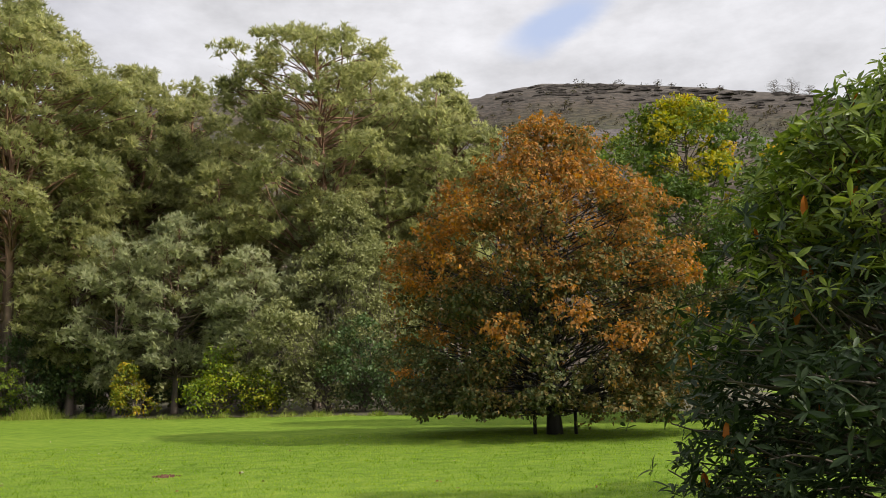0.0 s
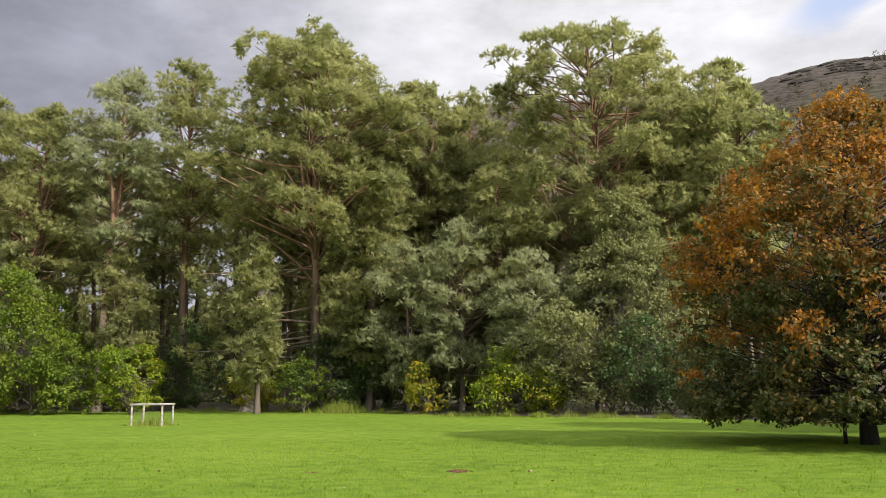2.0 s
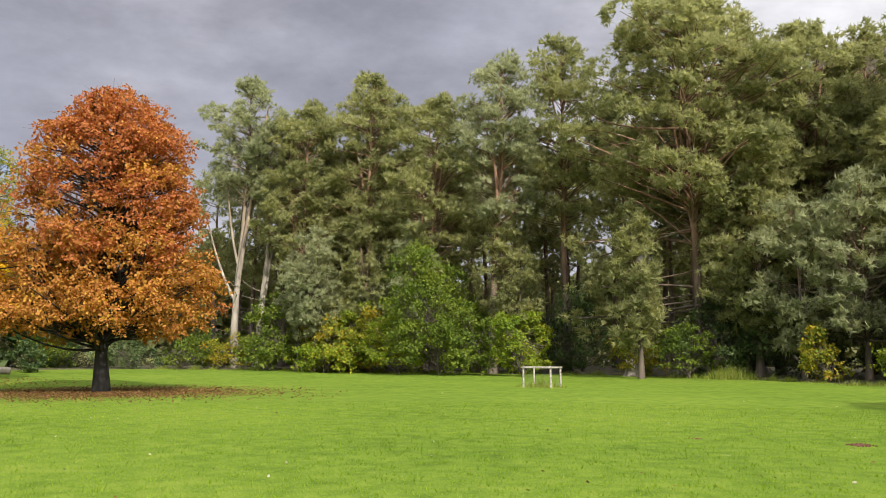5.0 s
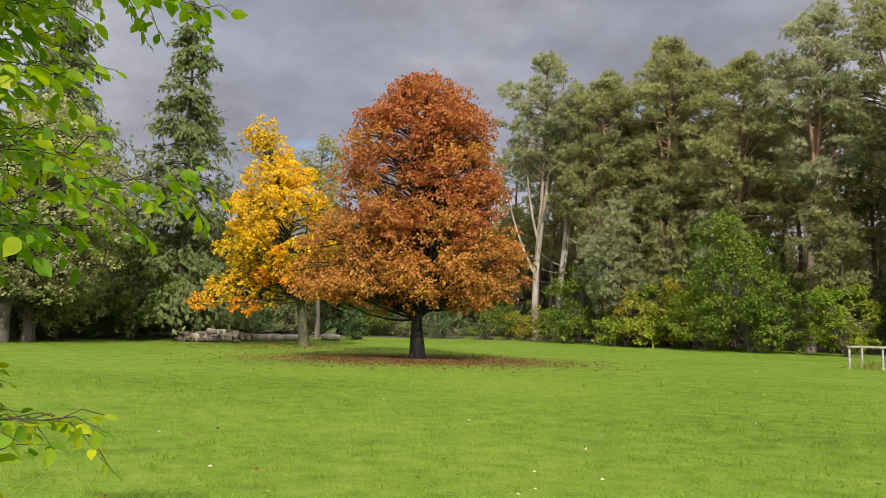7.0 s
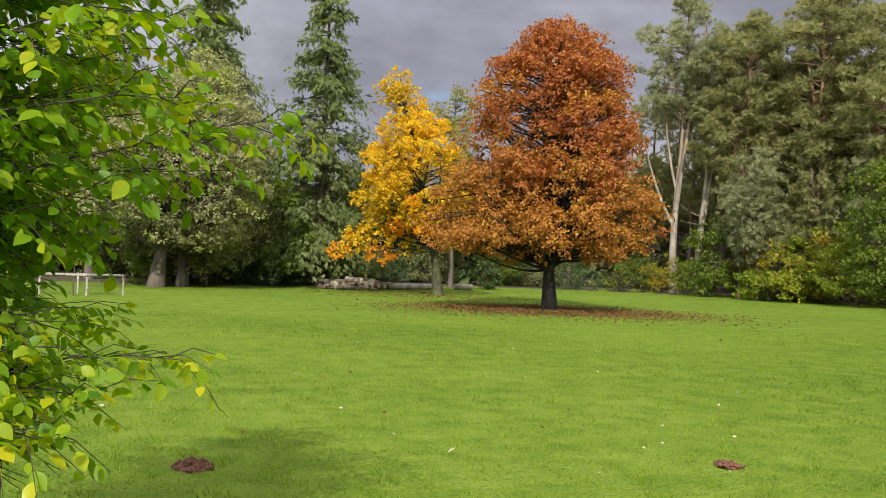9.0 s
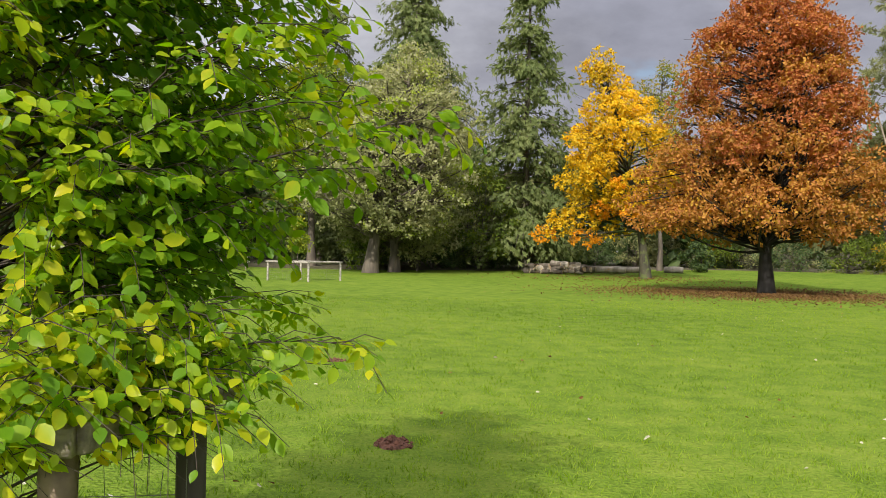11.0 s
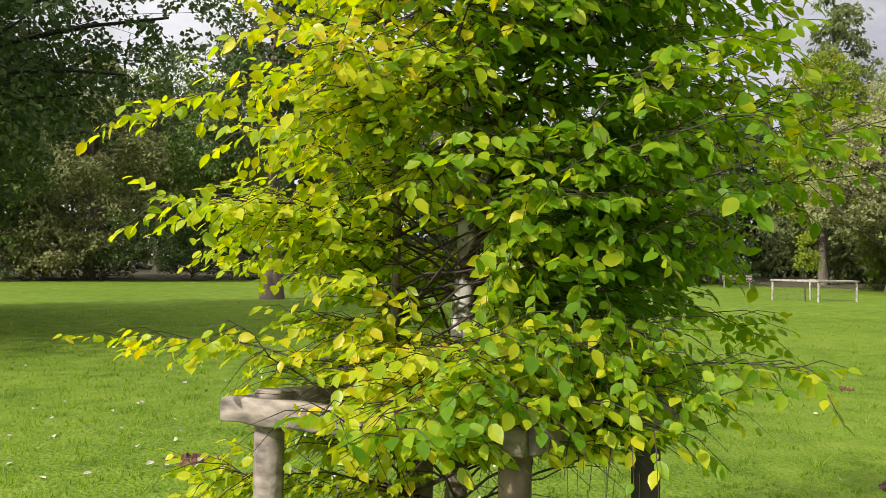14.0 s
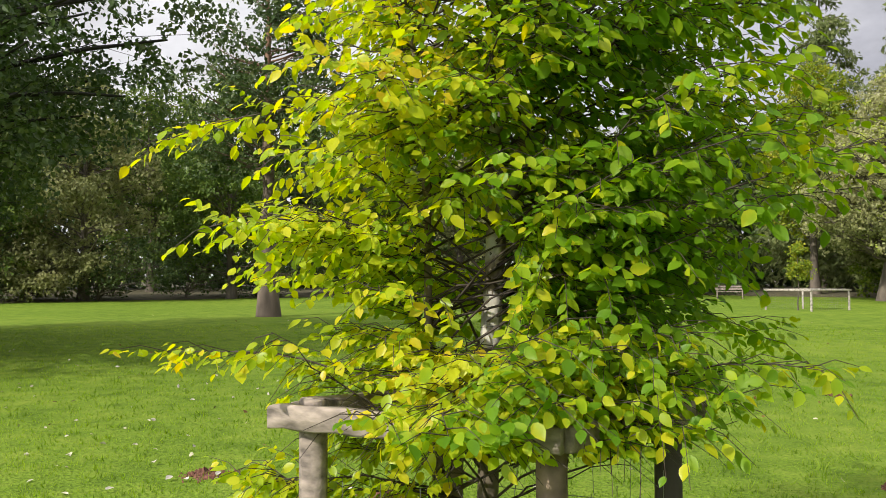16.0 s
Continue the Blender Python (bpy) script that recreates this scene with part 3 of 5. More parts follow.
def pine(x, y, height, radius, base=0.35, seed=1, leaf=None, bark=None, label="", per=86, lean=None, pads=None, dead=4, extra=(), turn=0, pad_r=None, limb_parts=9, size=0.46, group="pines along the wood's edge", forks=None):
    """A Scots pine: tall bare trunk that forks, a domed crown of flat needle pads."""
    b = base
    rng = np.random.default_rng(seed + 900)
    u = [rng.uniform(0.85, 1.12) for _ in range(5)]
    prof = [(b, radius * 0.7 * u[0]), (b + (1 - b) * 0.22, radius * u[1]), (b + (1 - b) * 0.5, radius * u[2]), (b + (1 - b) * 0.78, radius * 0.8 * u[3]), (0.92, radius * 0.5 * u[4]), (0.965, radius * 0.24)]
    pad_r = pad_r or min(1.45, max(0.85, radius * 0.21))
    pads = pads or int(min(240, 24 + 1.8 * radius * (1 - b) * height / pad_r ** 2))
    if forks is None:
        forks = [(rng.uniform(b * 0.75, b + 0.15), rng.uniform(0.72, 0.9), math.cos(a) * radius * 0.28, math.sin(a) * radius * 0.28, rng.uniform(0.45, 0.65)) for a in rng.uniform(0, 6.28, 2)]
    return tree("scots_pine", label or "tall Scots pine with orange-brown bark and olive-green needles", "pine tree", x, y, height, prof, pads, pad_r, 0.36, int(per * min(1.3, (pad_r / 1.3) ** 2)), TUFT, size,
                leaf or PINE, bark or BARK_PINE, 0.011 * height + 0.05, lean or (rng.normal() * 0.5, rng.normal() * 0.5), seed, group, turn, extra, 0.4, -0.1, 0.2, 0.034, dead=dead, limb_parts=limb_parts, top_heavy=0.6, rough=0.22, forks=forks)


def fir(x, y, height, radius, seed=1, base=0.1, leaf=None, label="tall conifer with drooping grey-green branches", tiers=60, group="tall conifers behind the meadow"):
    """A spire of drooping branches hung with needle sprays."""
    rng = np.random.default_rng(seed)
    top = thing("conifer", x, y, None, 0, label, "conifer", group)
    line = stem_line(rng, height, (0, 0), 0.008)
    s = Shape()
    s.tube(line, 0.013 * height * (1 - 0.95 * np.linspace(0, 1, len(line))) + 0.01, 8)
    part("trunk", s, BARK_GREY, top)
    limbs, crown = Shape(), Shape()
    for i in range(int(tiers * 2.6)):
        z = height * (base + (0.985 - base) * rng.random() ** 1.15)
        t = (z / height - base) / (1 - base)
        reach = radius * (1 - t) ** 0.75 * rng.uniform(0.55, 1.12) + 0.25
        a = i * 2.39996 + rng.uniform(-0.3, 0.3)
        d = np.array([math.cos(a), math.sin(a), 0])
        u = np.linspace(0, 1, 5)[:, None]
        ln = np.array([0, 0, z]) + d * reach * u + np.array([0, 0, 1.0]) * (0.12 * reach * u - 0.5 * reach * u ** 2)
        limbs.tube(ln, np.linspace(0.05, 0.01, 5) * (0.5 + reach / 6), 4, False)
        n = int(12 + 22 * reach)
        k = rng.random(n) ** 0.6
        base_p = np.stack([np.interp(k, u[:, 0], ln[:, q]) for q in range(3)], -1) + rng.normal(size=(n, 3)) * np.array([0.3, 0.3, 0.16]) * (0.4 + reach / 4)
        along = d * 0.5 + rng.normal(size=(n, 3)) * 0.55 + np.array([0, 0, -0.75])
        leaves(crown, SPRAY, base_p, along, np.array([0, 0, 0.6]) + d + rng.normal(size=(n, 3)) * 0.5, rng.uniform(0.32, 0.7, n))
    tagged(part("twigwork", limbs, BARK_GREY, top), kind="stuff")
    part("crown", crown, leaf or FIR, top, smooth=False)
    return top


DOME = [(0.05, 0.75), (0.3, 1.0), (0.6, 0.9), (0.85, 0.6), (1.0, 0.25)]


def shrub(name, label, x, y, height, radius, leaf, seed, per=130, size=0.17, clumps=45, group="", bark=None, category="shrub", outline=RHOMB, droop=0.2, lump=0.3):
    prof = [(0.04 + p * 0.93, r * radius) for p, r in DOME]
    return tree(name, label, category, x, y, height, prof, clumps, radius * lump, 0.62, per, outline, size, leaf, bark or BARK_GREY, 0.05, (0, 0), seed, group, 0, (), 0.6, droop, 0.1, 0.02, stems=4, limb_parts=0, top_heavy=0.5, rough=0.45)


# ---- ground ----
def build_ground():
    s = Shape()
    radii = np.concatenate([np.linspace(0, 12, 13), np.linspace(14, 110, 49), np.geomspace(130, 3000, 14)])
    n = 144
    ang = np.linspace(0, 2 * np.pi, n, endpoint=False)
    rr, aa = np.meshgrid(radii, ang, indexing="ij")
    x, y = rr * np.cos(aa), rr * np.sin(aa)
    z = ground_z(x, y) + 0.03 * np.sin(x * 0.31 + 1) * np.sin(y * 0.27) * (rr > 3)
    pts = np.stack([x, y, z], -1).reshape(-1, 3)
    i, j = np.meshgrid(np.arange(len(radii) - 1), np.arange(n), indexing="ij")
    k = (j + 1) % n
    s.add(pts, np.stack([i * n + j, (i + 1) * n + j, (i + 1) * n + k, i * n + k], -1).reshape(-1, 4))
    tagged(part("ground", s, TURF), "bright green mown meadow grass, level and sunlit", "meadow", kind="structure")


build_ground()


CREST = ([-75, -40, -30, -24, -18, -13.5, -11.5, -9, -5, 2, 9, 13, 17, 23, 32, 60], [10, 14.6, 17.5, 18.7, 19.6, 19.9, 19.7, 19.2, 19.0, 19.0, 19.2, 18.4, 15.5, 8.5, 3.5, 2.0])
SLOPE = ([0, 0.1, 0.25, 0.4, 0.55, 0.68, 0.76, 0.80, 0.84, 0.875, 0.91, 0.94, 0.965, 0.985, 1.0, 1.01], [0, 0.05, 0.15, 0.29, 0.45, 0.60, 0.68, 0.72, 0.76, 0.80, 0.86, 0.915, 0.96, 0.985, 1.0, 0.97])


def hill_point(yaw, step):
    h = math.tan(radians(float(np.interp(yaw, *CREST)))) * 660
    d = 230 + 430 * step
    b = noise.fractal(Vector((yaw * 0.35, d * 0.02, 3.0)), 1.0, 2.0, 5) * (0.8 + 2.5 * math.sin(min(1, step) * 3.14))
    if step > 0.95:
        b += noise.fractal(Vector((yaw * 1.6, 1.0, 8.0)), 1.0, 2.0, 5) * 1.1
    return np.array([*spot(yaw, d), h * float(np.interp(step, *SLOPE)) + b * (step > 0) - 1])


def build_hill():
    """The long hill behind the wood, rocky along its flat top."""
    s = Shape()
    yaws = np.linspace(-75, 60, 280)
    steps = np.concatenate([SLOPE[0][:6], np.linspace(0.72, 0.985, 20), [1.0, 1.01]])
    pts = np.array([[hill_point(yaw, q) for yaw in yaws] for q in steps])
    n = len(yaws)
    i, j = np.meshgrid(np.arange(len(steps) - 1), np.arange(n - 1), indexing="ij")
    s.add(pts.reshape(-1, 3), np.stack([i * n + j + 1, i * n + j, (i + 1) * n + j, (i + 1) * n + j + 1], -1).reshape(-1, 4))
    ob = part("hill", s, HILL)
    rise = np.repeat(np.interp(steps, *SLOPE), n)
    ob.data.attributes.new("rise", "FLOAT", "POINT").data.foreach_set("value", rise.astype(np.float32))
    tagged(ob, "brown bracken hillside with scree and a rocky top", "hill", kind="structure")
    # low scrub, thinly spread
    rng = np.random.default_rng(22)
    bushes, bare = Shape(), Shape()
    for k in range(700):
        p = hill_point(rng.uniform(-34, 12), rng.choice([rng.uniform(0.82, 0.93), rng.uniform(0.6, 0.99)]))
        r = rng.uniform(1.0, 3.2)
        clump_leaves(bushes if k % 3 else bare, rng, p + np.array([0, 0, r * 0.6]), np.array([r, r, r * 0.9]), 26, RHOMB, r * 0.5, 0.0)
    tagged(part("scrub", bushes, SCRUB, smooth=False), "olive-brown scrub on the hillside", "scrub", kind="stuff")
    tagged(part("bare_scrub", bare, SCRUB_BARE, smooth=False), "leafless grey scrub on the hillside", "scrub", kind="stuff")


SCRUB = leaf_material("hill_scrub", [(0.1, (0.035, 0.036, 0.017)), (0.5, (0.06, 0.054, 0.025)), (0.9, (0.10, 0.078, 0.037))], 0.02, 0.5, 0.15, 0.8)
SCRUB_BARE = leaf_material("hill_bare_scrub", [(0.1, (0.075, 0.064, 0.057)), (0.9, (0.15, 0.13, 0.12))], 0.02, 0.5, 0.15, 0.8)
build_hill()


def build_crag():
    """Broken ledges of rock lying in level beds along the top of the hill."""
    rng = np.random.default_rng(21)
    s = Shape()
    for k in range(170):
        yaw = rng.uniform(-33, -11)
        strong = float(np.interp(yaw, [-33, -27, -20, -15, -11], [0.35, 0.6, 0.85, 1.0, 0.8]))
        if rng.random() > strong:
            continue
        step = 0.985 - 0.055 * rng.random() ** 1.5
        c = hill_point(yaw, step)
        along = np.array([math.cos(radians(yaw)), math.sin(radians(yaw)), 0])
        out = -np.array([*spot(yaw, 1.0), 0])
        length, thick = rng.uniform(4, 20), rng.uniform(0.6, 2.2)
        m = 7
        ring = []
        for i in range(m):
            u = (i / (m - 1) - 0.5) * length
            w = (1 - abs(2 * i / (m - 1) - 1) ** 3) * 0.85 + 0.15
            tilt = 0.02 * u
            a = c + along * u + np.array([0, 0, tilt - 0.4 + rng.uniform(-0.15, 0.15)])
            front = out * (1.1 * w + rng.uniform(-0.4, 0.4))
            ring += [a - out * 3, a + front, a + front * 0.9 + np.array([0, 0, thick * w * rng.uniform(0.8, 1.15)]), a - out * 3 + np.array([0, 0, thick * w + 1.0])]
        s.add(np.array(ring), [(i * 4 + q, i * 4 + (q + 1) % 4, i * 4 + 4 + (q + 1) % 4, i * 4 + 4 + q) for i in range(m - 1) for q in range(4)])
    tagged(part("crag", s, ROCK, smooth=False), "broken grey limestone ledges along the hill's top", "cliff", kind="structure")


ROCK = plain("limestone", (0.06, 0.049, 0.044), 0.95, 0.5, 0.5, 1.0, (1, 1, 3.0))
build_crag()

# ---- the pines along the edge: x, y, height, crown radius, crown base, seed, kind ----
EDGE_PINES = [
    (-23.5, 61.6, 30.9, 9.3, 0.40, 11, 0),
    (-1.8, 64.0, 30.3, 10.0, 0.36, 12, 0),
    (-39.2, 57.9, 27.6, 4.9, 0.46, 13, 1),
    (-53.0, 57.2, 27.9, 4.9, 0.35, 14, 0),
    (-36.1, 64.6, 30.1, 5.8, 0.44, 15, 0),
    (-46.2, 57.7, 24.6, 4.9, 0.35, 16, 0),
    (-58.4, 54.6, 25.1, 5.0, 0.35, 30, 0),
    (-15.9, 70.2, 28.8, 6.1, 0.24, 17, 0),
    (-18.7, 65.3, 21.9, 4.7, 0.24, 31, 0),
    (7.5, 65.6, 27.1, 5.6, 0.3, 18, 0),
    (-11.5, 58.9, 13.8, 4.2, 0.18, 19, 1),
    (-6.8, 57.6, 11.1, 3.1, 0.22, 20, 1),
    (-15.3, 59.0, 12.2, 3.1, 0.15, 38, 1),
    (-25.6, 56.4, 12.8, 2.3, 0.14, 49, 0),
    (-18.9, 61.1, 17.6, 3.5, 0.15, 44, 0),
    (-8.8, 61.4, 18.1, 4.0, 0.2, 45, 0),
    (-20.2, 62.5, 20.1, 3.9, 0.2, 46, 0),
    (-9.3, 65.0, 19.6, 3.6, 0.18, 47, 0),
    (-2.3, 63.7, 20.2, 3.5, 0.2, 48, 1),
    (-2.2, 59.7, 12.9, 3.2, 0.2, 39, 1),
    (-24.9, 65.1, 31.6, 8.6, 0.40, 21, 0),
    (-16.9, 67.6, 28.0, 5.4, 0.22, 32, 0),
    (-13.0, 70.5, 28.5, 4.6, 0.24, 35, 0),
    (-22.3, 72.3, 30.5, 4.8, 0.4, 36, 0),
    (-63.8, 51.6, 28.6, 5.1, 0.54, 22, 1),
    (-62.6, 53.2, 25.7, 3.1, 0.58, 37, 1),
    (-62.7, 58.8, 27.5, 3.9, 0.35, 23, 0),
    (-55.9, 60.0, 29.6, 4.6, 0.35, 24, 0),
    (-50.0, 62.4, 26.5, 5.3, 0.35, 25, 0),
    (-59.2, 59.6, 21.3, 4.6, 0.35, 26, 0),
    (-55.6, 51.8, 11.6, 2.0, 0.35, 33, 1),
    (-49.4, 56.4, 10.2, 2.7, 0.25, 34, 1),
    (1.4, 71.7, 30.6, 5.7, 0.3, 27, 0),
    (8.2, 63.2, 24.2, 3.8, 0.26, 28, 0),
    (-52.9, 51.2, 12.5, 2.8, 0.22, 52, 1),
    (-50.2, 54.4, 14.2, 3.0, 0.25, 53, 0),
    (-46.2, 56.0, 13.0, 2.7, 0.20, 54, 1),
    (-37.6, 58.4, 12.6, 2.6, 0.20, 55, 0),
]
LOW_LIMBS = ((3.2, 10.4, 1.3), (5.0, 9.6, 1.4), (7.4, 9.0, 1.4), (8.8, 10.2, 1.3), (6.0, 7.3, 1.3), (8.2, 6.6, 1.3), (3.6, 5.6, 1.0), (4.4, 4.3, 1.2), (6.6, 4.9, 1.2), (9.2, 4.4, 1.2), (3.2, 3.7, 1.0), (7.8, 3.3, 1.0))
PALE_FORKS = {22: [(0.22, 0.52, -2.4, -2.0, 0.5), (0.26, 0.88, 1.9, 1.6, 0.75), (0.33, 0.72, -1.2, -0.9, 0.4), (0.45, 0.8, 2.3, 2.0, 0.4)], 37: [(0.12, 0.8, 2.0, 1.8, 0.8), (0.4, 0.86, -1.2, 0.6, 0.5)]}
for px, py, ph, pr, pb, seed, grey in EDGE_PINES:
    pine(px, py, ph, pr, pb, seed, PINE_GREY if grey else PINE, BARK_PALE if seed in (22, 37) else BARK_PINE,
         "tall Scots pine with a pale trunk and grey-green needles" if grey else "",
         lean={22: (0.5, 0.5), 37: (1.0, 1.2)}.get(seed), forks=PALE_FORKS.get(seed),
         extra=[(-0.94 * q, -0.34 * q, z, r) for q, z, r in LOW_LIMBS] if seed == 11 else ())


# deeper in the wood: plainer pines, alike in build
DEEP = [pine(*spot(yaw, d), h, r, b, seed, per=62, pads=48, limb_parts=0, dead=4, pad_r=1.2, size=0.45, forks=(), label="slender Scots pine deeper in the wood", group="pines deeper in the wood")
        for yaw, d, h, r, b, seed in ((20, 92, 23, 3.4, 0.42, 41), (38, 96, 25, 3.0, 0.5, 42), (8, 80, 22, 3.6, 0.4, 43))]
rng = np.random.default_rng(5)
for k in range(22):
    yaw = -10 + 62 * (k + rng.uniform(0.1, 0.9)) / 22
    edge = np.interp(yaw, [-14, 0, 10, 20, 33, 54], [58, 62, 68, 76, 86, 92])
    x, y = spot(yaw, edge + rng.uniform(0, 26))
    copy_thing(DEEP[k % 3], pose(x, y, float(ground_z(x, y)), 0, 0, rng.uniform(0, 360)))

for k, (yaw, d, sc) in enumerate(((-3, 74, 1.05), (1, 76, 1.1), (4.5, 75, 1.12), (7.5, 78, 1.1), (11, 77, 1.1), (14, 78, 1.08), (29, 84, 1.0), (42, 88, 1.0), (44, 92, 1.0), (46, 89, 0.95), (48, 94, 1.05), (50, 92, 0.95), (52.5, 96, 1.0), (25.5, 80, 1.0), (30.5, 85, 1.0), (32.5, 88, 1.05), (34.5, 90, 1.0), (36.5, 88, 1.0), (39, 90, 1.05), (35.5, 97, 1.1), (23, 86, 1.25), (21, 88, 1.2), (26, 92, 1.2))):
    x, y = spot(yaw, d)
    ob = copy_thing(DEEP[k % 3], pose(x, y, float(ground_z(x, y)), 0, 0, k * 50))
    ob.scale = (sc, sc, sc)

# ---- single trees on the meadow ----
RED_X, RED_Y = spot(59.0, 40.0)
tree("red_tree", "copper-red autumn tree with a dark trunk on fallen leaves", "tree", RED_X, RED_Y, 13.5,
     [(0.19, 4.2), (0.24, 5.4), (0.31, 5.8), (0.42, 5.1), (0.56, 4.45), (0.66, 4.2), (0.78, 3.7), (0.86, 3.15), (0.94, 2.1), (0.98, 1.0)],
     520, 0.78, 0.6, 185, RHOMB, 0.15, RED, BARK_DARK, 0.28, (0.1, 0.1), 51, hollow=0.42, droop=0.3, rough=0.1, low_leaf=RED_LOW, split=0.5, low_label="amber lower foliage",
     extra=[(-0.515 * q, -0.857 * q, z, 0.8) for q, z in ((5.6, 3.4), (5.2, 4.4), (6.0, 4.0), (5.0, 5.4), (4.6, 6.2), (5.5, 2.9), (4.7, 3.1), (5.3, 5.0))])
YEL_X, YEL_Y = spot(66.4, 58.0)
tree("golden_tree", "golden-yellow autumn tree with a mossy leaning trunk", "tree", YEL_X, YEL_Y, 14.8,
     [(0.24, 3.4), (0.32, 4.9), (0.5, 4.7), (0.69, 3.9), (0.85, 2.4), (0.95, 1.6), (1.0, 0.8)],
     185, 0.95, 0.55, 240, RHOMB, 0.2, YELLOW, BARK_MOSS, 0.3, (-1.2, -2.8), 52, hollow=0.5, droop=0.35,
     extra=[(-1.8, -4.2, 4.2, 1.3), (-2.3, -5.2, 5.0, 1.3), (-1.6, -3.6, 5.4, 1.4), (-2.0, -4.6, 6.4, 1.3), (-2.2, -5.4, 3.2, 1.2), (-1.0, -2.4, 4.4, 1.2), (-2.5, -5.9, 3.5, 1.4), (-2.2, -5.0, 4.0, 1.2), (-2.8, -6.2, 2.8, 1.0), (-1.2, -2.9, 2.8, 1.4), (-1.5, -3.8, 2.6, 1.2), (-0.8, -1.8, 3.0, 1.0)], bare=0.25, limb=0.05, low_leaf=ORANGE, split=0.22, low_label="orange lowest foliage")
MAP_X, MAP_Y = spot(-13.7, 27.5)
tree("maple_tree", "broad maple turning russet above bronze-green lower leaves", "tree", MAP_X, MAP_Y, 10.4,
     [(0.08, 4.3), (0.16, 5.2), (0.32, 5.5), (0.49, 5.2), (0.65, 4.4), (0.80, 3.1), (0.91, 1.9), (0.98, 0.9)],
     480, 0.68, 0.55, 220, RHOMB, 0.13, MAPLE_TOP, BARK_DARK, 0.19, (0, 0), 53, hollow=0.55, droop=0.45, limb=0.016, low_leaf=MAPLE_LOW, split=0.39, rough=0.25,
     extra=[(math.cos(k * 0.73) * q, math.sin(k * 0.73) * q, z, 0.75) for k, q, z in [(k, 3.2 + 1.7 * ((k * 7) % 5) / 5, 0.85 + 0.5 * ((k * 3) % 4) / 4) for k in range(30)] if not (1.0 < (k * 0.73 + 1.33) % 6.283 < 2.0)])
tree("thin_tree", "thinly leaved tree with yellow-brown twigs", "tree", *spot(65.6, 76), 17.5,
     [(0.4, 2.0), (0.6, 3.2), (0.85, 3.0), (1.0, 1.4)], 130, 0.9, 0.8, 70, RHOMB, 0.2, GOLD_BUSH, BARK_GREY, 0.2, (0, 0), 54, limb=0.05)

